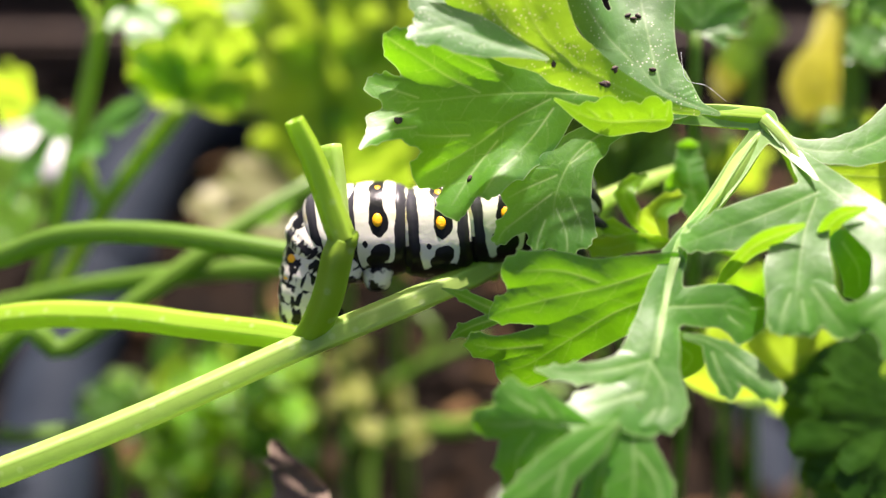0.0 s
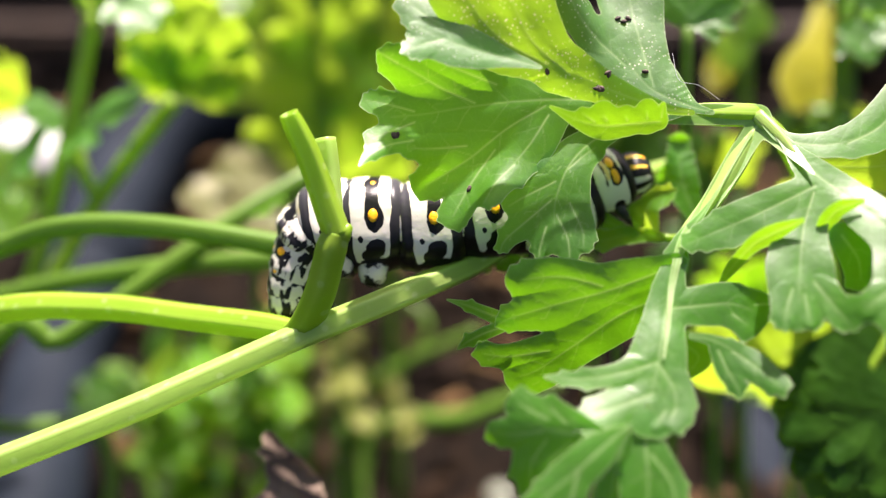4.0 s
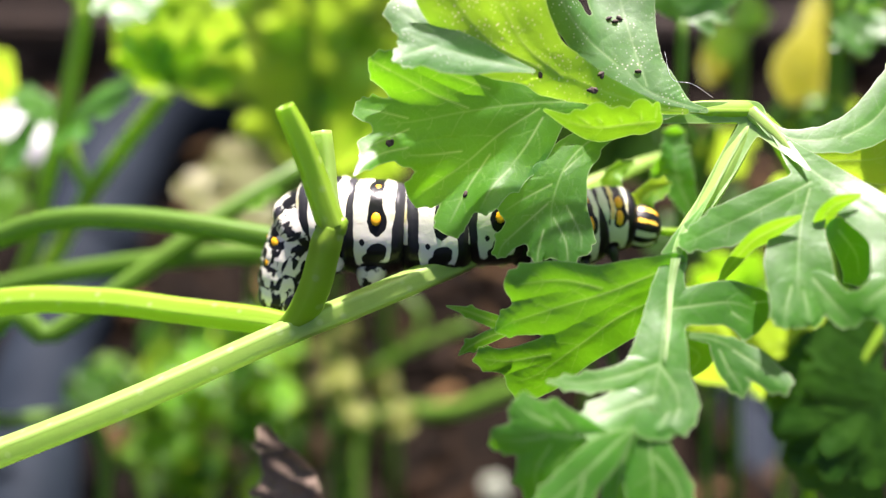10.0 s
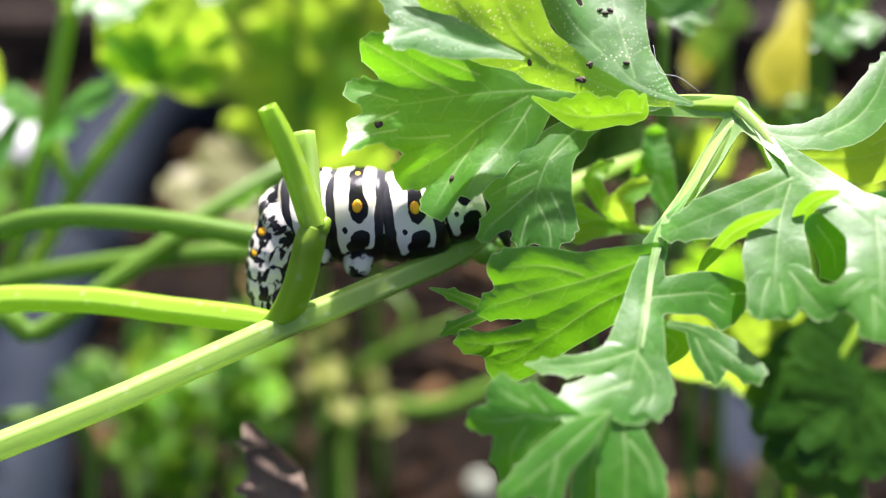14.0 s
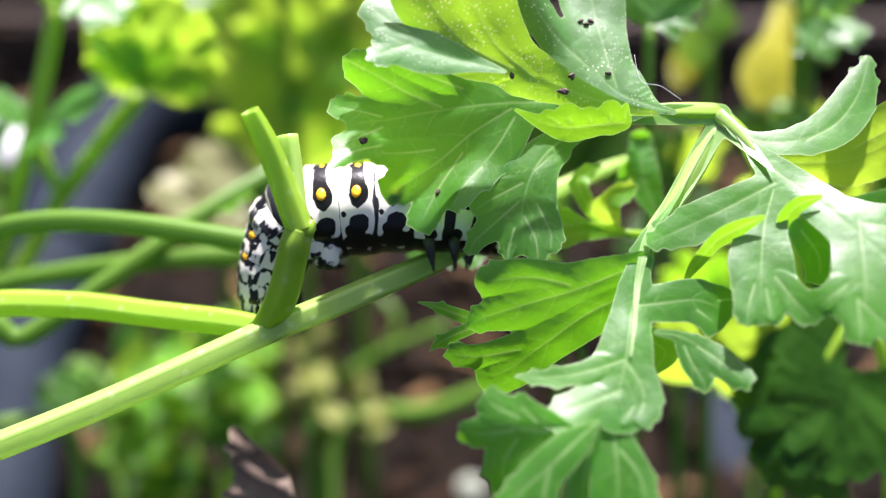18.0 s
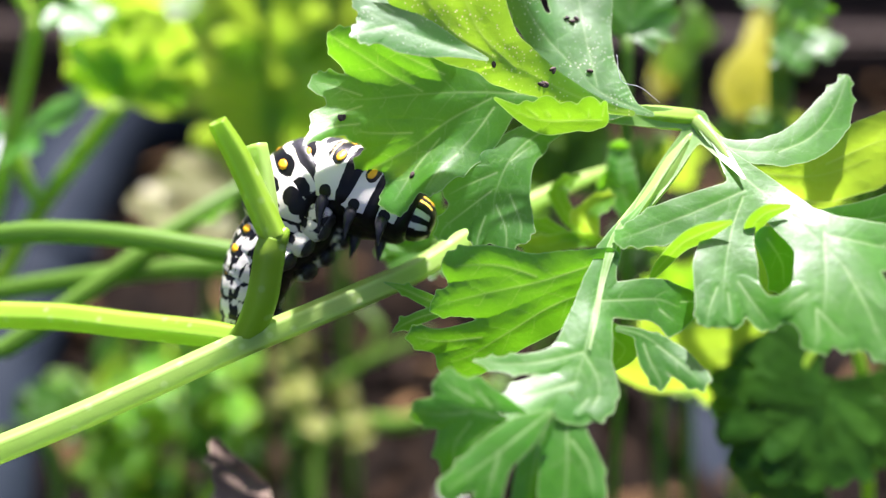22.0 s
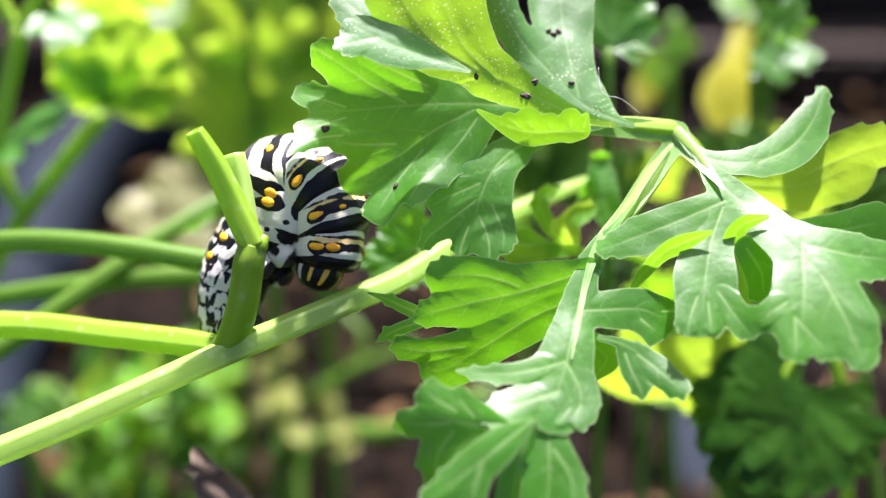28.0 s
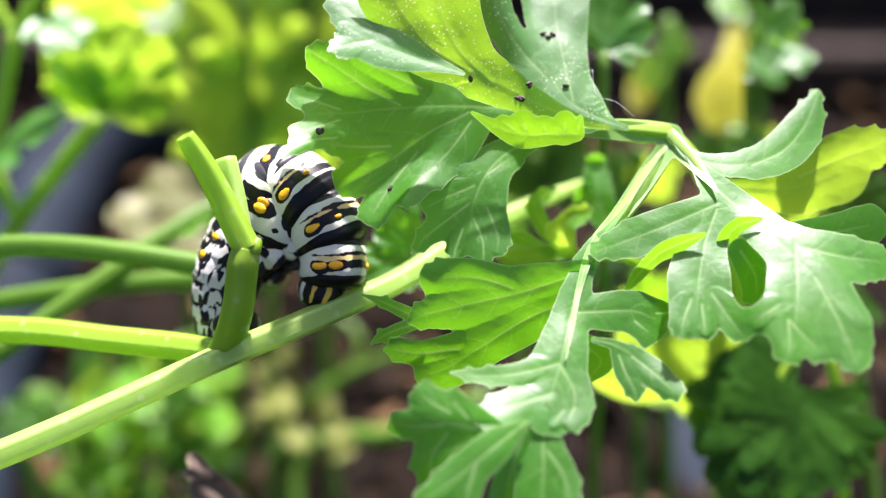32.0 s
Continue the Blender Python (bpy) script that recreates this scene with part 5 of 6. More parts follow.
def body_field(i, a, th):
    """How dark and how yellow the skin is at a (-1 tail side, 1 head side) and th (degrees from the back)."""
    A = a * HALF[i]
    t = np.abs(th)
    none = np.zeros_like(A)

    def blot(ca, ct, ra, rt):
        return 1.0 - np.sqrt(((A - ca) / ra) ** 2 + ((t - ct) / rt) ** 2)

    if i == COUNT - 1:
        f = 0.30 + 0.55 * np.cos(np.radians((t - 10) / 34 * 360)) - 0.25 * np.clip((t - 60) / 40, 0, 1)
        f = np.maximum(f, blot(2.2, 0, 0.6, 200))
        f = np.maximum(f, blot(-1.2, 70, 0.5, 200))
        return np.maximum(f, (t - 135) / 30), np.clip((88 - t) / 20, 0, 1)
    if i < 6:
        web = np.array([noise.noise(Vector((x * 0.38 + 7 * i, abs(y) / 15, 3.0 if y > 0 else 8.0))) for x, y in zip(A, th)])
        web2 = np.array([noise.noise(Vector((x * 0.6 + 5 * i, abs(y) / 11, 15.0 if y > 0 else 21.0))) for x, y in zip(A, th)])
        f = np.maximum(0.12 - 1.3 * np.abs(web), 0.9 * web2 - 0.2) + 0.1 * np.clip((t - 80) / 60, 0, 1)
        f = np.minimum(f, np.clip((t - 30) / 40, -0.5, 2))
        if i:
            f = np.maximum(f, np.maximum(blot(0.3, 73, 0.8, 21), blot(0.3, 30, 0.8, 17)))
            f = np.maximum(f, np.maximum(blot(0.9, 112, 0.75, 13), 0.7 * blot(-1.2, 52, 0.5, 12)))
        return np.maximum(f, np.clip((t - 150) / 14, -2, 1)), none
    sway = 0.18 * np.sin(t / 19 + i * 1.7)
    if i >= 10:
        band = 0.42 + 0.26 * np.exp(-((t - 73) / 14) ** 2) + 0.15 * np.exp(-((t - 40) / 12) ** 2) - np.abs(A - 0.5 + sway) - np.clip((t - 86) / 9, 0, 4)
        line = np.where(t < 92, 0.15 - np.abs(A + 0.62 + 0.6 * sway), -1.0)
        join = (np.abs(A + 0.05) - 1.55 + 0.1 * np.clip((t - 96) / 30, 0, 1)) * 1.5
        f = np.maximum(np.maximum(band, join), np.maximum(line, blot(0.2, 127, 0.6, 9)))
        f = np.maximum(f, np.clip((t - 136) / 9, -2, 1) + 0.35 * np.sin(A * 2.6 + i) * np.sin(t / 7))
        cream = np.where(t < 78, 0.30 - np.abs(A + 0.28 + 0.6 * sway), -1.0)
        return f, 0.7 * np.clip(cream / 0.12 + 0.3, 0, 1)
    swell = 0.34 * np.exp(-((t - 73) / 13) ** 2) + 0.22 * np.exp(-((t - 30) / 11) ** 2)
    f = 0.6 + swell - np.abs(A - 0.35 + sway) - np.clip((t - 88) / 9, 0, 4)
    join = 2.05 - 0.75 * np.clip((t - 104) / 40, 0, 1) + 0.5 * sway
    f = np.maximum(f, np.minimum(np.abs(A - 0.1) - join, np.where(t < 100, 3.1 - np.abs(A - 0.1), 1.0)) * 1.5)
    f = np.maximum(f, blot(0.62, 110, 0.95, 12))
    f = np.maximum(f, blot(-0.1, 119, 0.8, 8))
    f = np.maximum(f, 0.8 * blot(-0.95, 99, 0.28, 4))
    f = np.maximum(f, blot(0.4, 138, 2.1, 15))
    low = np.clip((t - 150) / 14, -2, 1) + 0.75 * np.sin(A * 2.0 + i) * np.sin(t / 8)
    return np.maximum(f, low - 0.1), none


def segment_mesh(i):
    na, nt = 46, 120
    R, L = GIRTH[i], HALF[i]
    a = np.repeat(np.sin(np.linspace(-1, 1, na) * np.pi / 2) * 0.999, nt)
    th = np.tile(np.arange(nt) / nt * 360 - 180, na)
    rr = R * (1 - 0.10 * a * a - 0.30 * a ** 6)
    if i == COUNT - 1:
        rr = R * np.sqrt(np.maximum(0.0, 1 - a * a)) ** 0.8
    else:
        rr = np.where(np.abs(a) > 0.95, rr * np.sqrt(np.maximum(0.0, (1 - np.abs(a)) / 0.05)), rr)
        if i == 0:
            rr = np.where(a < 0, R * np.sqrt(np.maximum(0.0, 1 - np.abs(a) ** 3)) ** 0.9, rr)
    turn = np.radians(th)
    fold = 1 + 0.026 * np.cos(5 * turn + radians(30 * i)) * (1 - a * a) - 0.022 * np.exp(-((np.abs(a) - 0.56) / 0.06) ** 2)
    fold += 0.02 * np.exp(-((np.abs(th) - 108) / 16) ** 2) * (1 - a * a)
    fold *= 1 - 0.06 * np.clip((np.abs(th) - 120) / 60, 0, 1)
    rr = rr * fold
    ink, cream = body_field(i, a, th)
    vs = np.stack([a * L, np.sin(turn) * rr, np.cos(turn) * rr], 1) / 1000
    fs = [(p * nt + k, p * nt + (k + 1) % nt, (p + 1) * nt + (k + 1) % nt, (p + 1) * nt + k) for p in range(na - 1) for k in range(nt)]
    me = bpy.data.meshes.new("segment" if i < COUNT - 1 else "head")
    me.from_pydata([tuple(v) for v in vs], [], [f[::-1] for f in fs] + [tuple(range(nt)), tuple(reversed(range((na - 1) * nt, na * nt)))])
    grey = np.clip((110 - np.abs(th)) / 110, 0, 1) * (np.abs(a * L) > 1.6) * (i < 10)
    for key, vals in (("ink", ink * 0.5), ("mint", np.clip((95 - np.abs(th)) / 50, 0, 1)), ("grey", grey), ("cream", cream)):
        me.attributes.new(key, "FLOAT", "POINT").data.foreach_set("value", [float(x) for x in vals])
    return smooth(me)


def blob(name, at, size, turn=(0, 0, 0)):
    bm = bmesh.new()
    bmesh.ops.create_icosphere(bm, subdivisions=2, radius=1, matrix=pose(*[c / 1000 for c in at], *turn) @ Matrix.Diagonal((*[s / 1000 for s in size], 1)))
    me = bpy.data.meshes.new(name)
    bm.to_mesh(me)
    bm.free()
    return smooth(me)


caterpillar = thing("caterpillar", (-15.6, -8.8, -4), "plump caterpillar banded black and white with yellow spots, on a stem", "caterpillar")
SEGMENTS = []
for i in range(COUNT):
    seg = part("segment" if i < COUNT - 1 else "head", segment_mesh(i), SKIN, caterpillar, "" if i < COUNT - 1 else "small striped black and white head")
    SEGMENTS.append(seg)
    R = GIRTH[i]
    if i < COUNT - 1:
        for side in (-1, 1):
            if i == 0:
                continue
            for ang, size in ((30, 0.8), (73, 1.0)) if i < 10 else ((34, 0.5), (73, 1.05)) if i < 12 else ((46, 0.9), (73, 1.0)):
                a = radians(ang) * side
                along, rr = (0.35, R * 0.985) if i < 10 else (0.5, R * 0.985)
                wide = (0.52 * size, 0.72 * size) if i < 10 else (0.5 * size, 0.85 * size)
                part("yellow_spot", blob("yellow_spot", (along, math.sin(a) * rr, math.cos(a) * rr), (*wide, 0.19), (-math.degrees(a), 0, 0)), SPOT, seg, "raised orange-yellow spot")
    if i in (0, 4, 5, 6, 7):
        for side in (-1, 1):
            a = radians(148) * side
            y, z = math.sin(a) * R, math.cos(a) * R
            part("proleg", tube("proleg", [(0, y * 0.75, z * 0.75), (0, y * 0.98, z * 1.0), (0, y * 1.04, z * 1.17), (0, y * 1.02, z * 1.26)], [1.7, 1.6, 1.4, 1.1], (0, 0, 0), 14, ink=0.0), SKIN, seg, "stubby black and white proleg")
            part("crochet_pad", blob("crochet_pad", (0, y * 1.02, z * 1.28), (1.1, 1.1, 0.4)), CLAW, seg, "dark gripping pad")
    if i in (10, 11, 12):
        for side in (-1, 1):
            a = radians(140) * side
            y, z = math.sin(a) * R, math.cos(a) * R
            part("leg", tube("leg", [(0, y * 0.8, z * 0.8), (0.2, y * 1.1, z * 1.1), (0.5, y * 1.12, z * 1.45), (0.9, y * 0.95, z * 1.85)], [0.75, 0.62, 0.38, 0.06], (0, 0, 0), 10), CLAW, seg, "black pointed true leg")
    if i == COUNT - 1:
        for side in (-1, 1):
            part("yellow_stripe", blob("yellow_stripe", (0.5, math.sin(radians(24) * side) * 2.25, math.cos(radians(24)) * 2.25), (1.1, 0.28, 0.14), (-24 * side, 12, 0)), SPOT, seg, "yellow stripe on the face")
            part("jaw", blob("jaw", (1.8, 0.45 * side, -1.0), (0.5, 0.4, 0.5)), CLAW, seg, "dark jaw")
            part("eye_patch", blob("eye_patch", (1.2, 1.5 * side, -0.6), (0.35, 0.22, 0.35)), CLAW, seg, "dark eye patch")

SPINE = {}


def spine(t, rolls, *stations):
    """The caterpillar's line at t: rolls of tail, middle and head, and stations (segment, place)."""
    SPINE[t] = (rolls, stations)


def bodies(t):
    rolls, stations = SPINE[t]
    idx = np.array([s[0] for s in stations], float)
    pts = np.array([s[1] for s in stations], float)
    want = np.arange(COUNT)
    out = np.zeros((COUNT, 3))
    slope = np.gradient(pts, idx, axis=0)
    for n, k in enumerate(want):
        j = min(max(int(np.searchsorted(idx, k, "right")) - 1, 0), len(idx) - 2)
        h = idx[j + 1] - idx[j]
        s = (k - idx[j]) / h
        h00, h10, h01, h11 = 2 * s ** 3 - 3 * s ** 2 + 1, s ** 3 - 2 * s ** 2 + s, -2 * s ** 3 + 3 * s ** 2, s ** 3 - s ** 2
        out[n] = h00 * pts[j] + h10 * h * slope[j] + h01 * pts[j + 1] + h11 * h * slope[j + 1]
    tan = np.gradient(out, axis=0)
    tan = np.vstack([tan[:1], (tan[:-2] + 2 * tan[1:-1] + tan[2:]) / 4, tan[-1:]])
    rows = []
    base = np.array(ORIGIN[caterpillar.name])
    for n in range(COUNT):
        x = tan[n] / np.linalg.norm(tan[n])
        left = np.array([-x[1], x[0], 0.0])
        left /= np.linalg.norm(left)
        roll = radians(np.interp(n, (3, 7, COUNT - 1), rolls))
        z = left * math.cos(roll) + np.cross(x, left) * math.sin(roll)
        y = np.cross(z, x)
        y /= np.linalg.norm(y)
        z = np.cross(x, y)
        m = Matrix((x, y, z)).transposed().to_4x4()
        rows.append(Matrix.Translation(Vector((out[n] - base) / 1000)) @ m)
    return rows


spine(0, (-25, 7, 12), (0, (-14.4, -7.2, -5.7)), (2, (-13.9, -3.9, -5.7)), (4, (-12.6, -0.5, -5.7)), (6, (-10.6, 2, -5.7)), (7, (-7, 2, -5.7)), (8, (-0.8, 1.8, -5.7)), (9, (5.5, 2.9, -6.2)), (10, (9.2, 3.1, -7.2)), (11, (12.4, 3.6, -7.7)), (12, (13.6, 4.9, -7.7)), (13, (14.2, 6.5, -7.7)))
spine(2, (-25, 7, 12), (0, (-14.6, -7.2, -5.5)), (2, (-14.1, -4, -5.5)), (4, (-12.8, -0.6, -5.5)), (6, (-10.7, 1.9, -5.6)), (7, (-7.1, 1.9, -5.5)), (8, (-0.9, 1.9, -5.5)), (9, (5.2, 3, -6)), (10, (9.6, 3.3, -7)), (11, (13.1, 4.2, -7.5)), (12, (14.9, 5.8, -7.5)), (13, (16.2, 7.8, -7.5)))
spine(3, (-25, 7, 12), (0, (-14.7, -7.4, -5.5)), (2, (-14.3, -4.2, -5.5)), (4, (-13, -0.7, -5.5)), (6, (-10.8, 1.8, -5.5)), (7, (-7.1, 1.8, -5.5)), (8, (-1.1, 1.8, -5.5)), (9, (4.9, 3, -5.9)), (10, (9.2, 3.4, -6.9)), (11, (13.6, 4.6, -7.4)), (12, (16.9, 6.7, -7.4)), (13, (19.1, 7.8, -7.4)))
spine(6, (-25, 7, 12), (0, (-14.7, -6.7, -5.4)), (2, (-14.2, -3.5, -5.4)), (4, (-12.6, -0.2, -5.4)), (6, (-10.3, 1.9, -5.4)), (7, (-5.6, 1.5, -5.4)), (8, (0.5, 1, -5.3)), (9, (6.3, 1.9, -5.7)), (10, (11.7, 1.8, -6.7)), (11, (16, 3, -7.1)), (12, (19.5, 5.5, -7.1)), (13, (22.6, 5.7, -7.1)))
spine(8, (-25, 7, 12), (0, (-15.1, -7.1, -5.2)), (2, (-14.5, -3.9, -5.2)), (4, (-12.9, -0.5, -5.2)), (6, (-10.5, 1.7, -5.2)), (7, (-5.7, 1.2, -5.2)), (8, (0.6, 0.8, -5.1)), (9, (6.3, 1.9, -5.5)), (10, (11.6, 2.1, -6.5)), (11, (15.8, 3.5, -6.9)), (12, (19.3, 6.1, -6.9)), (13, (22.4, 7, -6.9)))
spine(9, (-25, 7, 12), (0, (-14.8, -7, -5.2)), (2, (-14.2, -3.7, -5.3)), (4, (-12.5, -0.1, -5.3)), (6, (-10, 2, -5.3)), (7, (-5, 1.5, -5.2)), (8, (1.2, 1.2, -5.1)), (9, (6.9, 2.4, -5.5)), (10, (12.1, 2.8, -6.4)), (11, (16.4, 4.5, -6.9)), (12, (19.5, 7.3, -6.9)), (13, (22.6, 9.1, -6.9)))
spine(10, (-25, 7, 16), (0, (-15.2, -7.2, -5.4)), (2, (-14.6, -3.9, -5.5)), (4, (-12.9, -0.4, -5.5)), (6, (-10.4, 1.5, -5.5)), (7, (-5.9, 0.7, -5.5)), (8, (0.5, 0.4, -5.4)), (9, (6.3, 1.3, -5.8)), (10, (11.6, 0.6, -6.7)), (11, (15.9, 0.8, -7.1)), (12, (19.3, 1.7, -7.1)), (13, (22.7, 1, -7)))
spine(10.5, (-25, 7, 18), (0, (-15.1, -7.1, -5.1)), (2, (-14.5, -3.8, -5.2)), (4, (-12.9, -0.3, -5.2)), (6, (-10.4, 1.7, -5.2)), (7, (-5.8, 0.5, -5.1)), (8, (0.2, 0.5, -5)), (9, (5.7, 0.8, -5.4)), (10, (11, 0, -6.3)), (11, (15.6, -0.2, -6.7)), (12, (20, -0.3, -6.7)), (13, (23.9, -0.9, -6.6)))
spine(11.5, (-25, 7, 18), (0, (-15, -7.2, -5)), (2, (-14.5, -3.9, -5.1)), (4, (-12.8, -0.4, -5.1)), (6, (-10.3, 1.4, -5.1)), (7, (-6.2, 0.1, -5)), (8, (0.4, 0.1, -4.8)), (9, (5.7, 0.7, -5.2)), (10, (10.8, 0.2, -6.1)), (11, (15.6, 0.3, -6.5)), (12, (19.9, 0.4, -6.4)), (13, (24.2, 0.1, -6.3)))
spine(12, (-25, 7, 12), (0, (-14.8, -6.7, -4.6)), (2, (-14.2, -3.3, -4.7)), (4, (-12.6, -0.1, -4.7)), (6, (-10.3, 1.7, -4.7)), (7, (-6.4, 0.4, -4.6)), (8, (0.3, 0.3, -4.4)), (9, (5.3, 0.9, -4.8)), (10, (10.4, 1, -5.7)), (11, (14.8, 1.4, -6.1)), (12, (19.2, 3, -6.1)), (13, (22.8, 3.3, -6)))
spine(12.5, (-25, 7, 12), (0, (-14.9, -7.1, -5.5)), (2, (-14.3, -3.7, -5.6)), (4, (-12.7, -0.3, -5.6)), (6, (-10.4, 1.5, -5.6)), (7, (-6.4, 0.5, -5.5)), (8, (0, 0.5, -5.3)), (9, (4.7, 1.4, -5.7)), (10, (9.6, 1.8, -6.6)), (11, (13.7, 2.5, -7)), (12, (17, 4, -6.9)), (13, (19.9, 5.2, -6.9)))
spine(13, (-25, 7, 12), (0, (-15.1, -7, -5)), (2, (-14.5, -3.5, -5.1)), (4, (-12.8, -0.1, -5.1)), (6, (-10.5, 1.6, -5.1)), (7, (-6.1, 1.5, -5)), (8, (0, 1.4, -4.8)), (9, (4.6, 2.6, -5.2)), (10, (8.5, 3, -6.1)), (11, (11.1, 3.1, -6.6)), (12, (12.6, 4.2, -6.6)), (13, (13.8, 6, -6.6)))
spine(14, (-25, 7, 12), (0, (-14.7, -6.5, -4.8)), (2, (-14.2, -3, -4.8)), (4, (-12.5, 0.4, -4.9)), (6, (-10.3, 2.2, -4.9)), (7, (-5.9, 1.9, -4.7)), (8, (-0.3, 1.8, -4.6)), (9, (4.4, 3.6, -5)), (10, (7.8, 4.3, -5.9)), (11, (10, 4.5, -6.3)), (12, (11.5, 4.9, -6.3)), (13, (12.5, 6, -6.3)))
spine(17, (-26, -3, 0), (0, (-14.8, -6.3, -4.7)), (2, (-14, -2.5, -4.8)), (4, (-12.5, 1, -4.8)), (5, (-11.8, 1.8, -4.8)), (6, (-10, 2.7, -4.8)), (7, (-6.6, 2.2, -4.7)), (8, (-3.3, 2.3, -4.5)), (9, (0.5, 2, -4.4)), (10, (4.4, 2.2, -4.3)), (11, (6.7, 1.6, -4.2)), (12, (8.5, 1, -4.2)), (13, (9.8, 0.1, -4.1)))
spine(18, (-27, -2, -8), (0, (-14.3, -6.5, -4.8)), (2, (-13.7, -2.9, -4.8)), (4, (-12.1, 0.6, -4.8)), (5, (-11.4, 1.6, -4.8)), (6, (-9.8, 2.7, -4.8)), (7, (-7.9, 2.7, -4.7)), (8, (-4.5, 3, -4.5)), (9, (-0.7, 3.1, -4.4)), (10, (3.3, 2.8, -4.2)), (11, (6.2, 2.5, -4.1)), (12, (8.4, 1.7, -4)), (13, (10.3, 0.5, -3.9)))
spine(19, (-29, -10, -14), (0, (-14.7, -7.1, -5)), (2, (-14, -3.4, -5.1)), (4, (-12.4, 0.1, -5)), (5, (-11.7, 1.4, -5)), (6, (-10.2, 2.7, -5)), (7, (-7.9, 3.4, -4.9)), (8, (-4.7, 4.9, -4.8)), (9, (-1.4, 5.1, -4.6)), (10, (2.3, 4.5, -4.5)), (11, (5.6, 3.7, -4.3)), (12, (7.9, 2.7, -4.2)), (13, (9.8, 1.3, -4.1)))
spine(20, (-30, -15, -18), (0, (-14.4, -7.2, -5.1)), (2, (-13.6, -3.4, -5.1)), (4, (-11.9, 0.2, -5.1)), (5, (-11, 1.6, -5)), (6, (-9.8, 3.2, -5)), (7, (-8.2, 4.5, -5)), (8, (-5.8, 5.7, -4.8)), (9, (-3, 6.1, -4.7)), (10, (-1.2, 4.9, -3.5)), (11, (2.2, 4, -2.9)), (12, (5.1, 3.5, -2.2)), (13, (7.4, 1.8, -2.1)))
spine(20.5, (-31, -18, -20), (0, (-14.5, -6.9, -4.9)), (2, (-13.7, -3.1, -4.9)), (4, (-12, 0.6, -4.8)), (5, (-10.6, 2.1, -4.8)), (6, (-9.4, 3.8, -4.8)), (7, (-8.5, 5.3, -4.7)), (8, (-6.9, 6.3, -4.6)), (9, (-4.9, 6.7, -4.5)), (10, (-2.5, 6, -3.4)), (11, (0.7, 4.4, -2.7)), (12, (3.5, 3.7, -2.1)), (13, (6.1, 2.3, -1.9)))
spine(21, (-32, -20, -20), (0, (-14.3, -7, -5.1)), (2, (-13.6, -3.2, -5.1)), (4, (-11.7, 0.5, -5)), (5, (-10.3, 2.1, -5)), (6, (-9.2, 3.8, -5)), (7, (-9, 5, -5)), (8, (-7.6, 6, -4.9)), (9, (-6, 6.5, -4.8)), (10, (-4, 6.3, -3.6)), (11, (-1, 4.4, -2.9)), (12, (1.8, 3.3, -2.3)), (13, (4.5, 2.2, -2.1)))
spine(22, (-33, -20, -20), (0, (-14.1, -7.2, -4.9)), (2, (-13.3, -3.4, -4.9)), (4, (-11.5, 0.2, -4.9)), (5, (-10, 1.9, -4.9)), (6, (-9, 3.5, -4.8)), (7, (-8.9, 4.9, -4.9)), (8, (-7.8, 6.3, -4.7)), (9, (-6.4, 7, -4.6)), (10, (-4, 6.7, -3.5)), (11, (-1.4, 5.2, -2.8)), (12, (1.2, 4.1, -2.2)), (13, (3.5, 3.1, -2)))
spine(23, (-33, -20, -20), (0, (-14.3, -7.1, -5.1)), (2, (-13.4, -3.3, -5.1)), (4, (-11.7, 0.2, -5.1)), (5, (-10.1, 2.1, -5)), (6, (-9.2, 3.8, -5)), (7, (-9.1, 5.1, -5.1)), (8, (-8.1, 6.4, -4.9)), (9, (-6.7, 7.1, -4.8)), (10, (-4.3, 6.7, -3.7)), (11, (-1.6, 5.5, -3)), (12, (0.7, 4.4, -2.4)), (13, (2.9, 3.4, -2.2)))
spine(24, (-33, -19, -17), (0, (-14, -6.6, -4.9)), (2, (-13.2, -2.9, -4.9)), (4, (-11.6, 0.7, -4.8)), (5, (-10, 2.5, -4.8)), (6, (-9.1, 4.3, -4.8)), (7, (-8.9, 5.5, -4.8)), (8, (-8, 6.8, -4.7)), (9, (-6.7, 7.4, -4.6)), (10, (-4.4, 7, -3.4)), (11, (-1.9, 5.7, -2.7)), (12, (0.2, 4.6, -2.1)), (13, (2.3, 3.3, -2)))
spine(25, (-33, -18, -12), (0, (-14.1, -6.9, -4.9)), (2, (-13.4, -3.1, -4.8)), (4, (-11.8, 0.5, -4.8)), (5, (-10.2, 2.4, -4.7)), (6, (-9.4, 4.2, -4.7)), (7, (-9.1, 5.2, -4.8)), (8, (-8.3, 6.5, -4.6)), (9, (-7.1, 7.1, -4.5)), (10, (-4.8, 6.6, -3.3)), (11, (-2.6, 5.3, -2.7)), (12, (-0.7, 4.1, -2.1)), (13, (1.1, 2.5, -1.9)))
spine(25.5, (-33, -16, -8), (0, (-14.4, -6.9, -4.9)), (2, (-13.8, -3.1, -4.8)), (4, (-12.1, 0.5, -4.8)), (5, (-10.6, 2.4, -4.7)), (6, (-9.8, 4.1, -4.7)), (7, (-9.5, 5.2, -4.8)), (8, (-8.8, 6.4, -4.6)), (9, (-7.7, 7, -4.5)), (10, (-5.5, 6.5, -3.4)), (11, (-3.4, 5.1, -2.7)), (12, (-1.5, 3.7, -2.1)), (13, (0.1, 2.1, -2)))
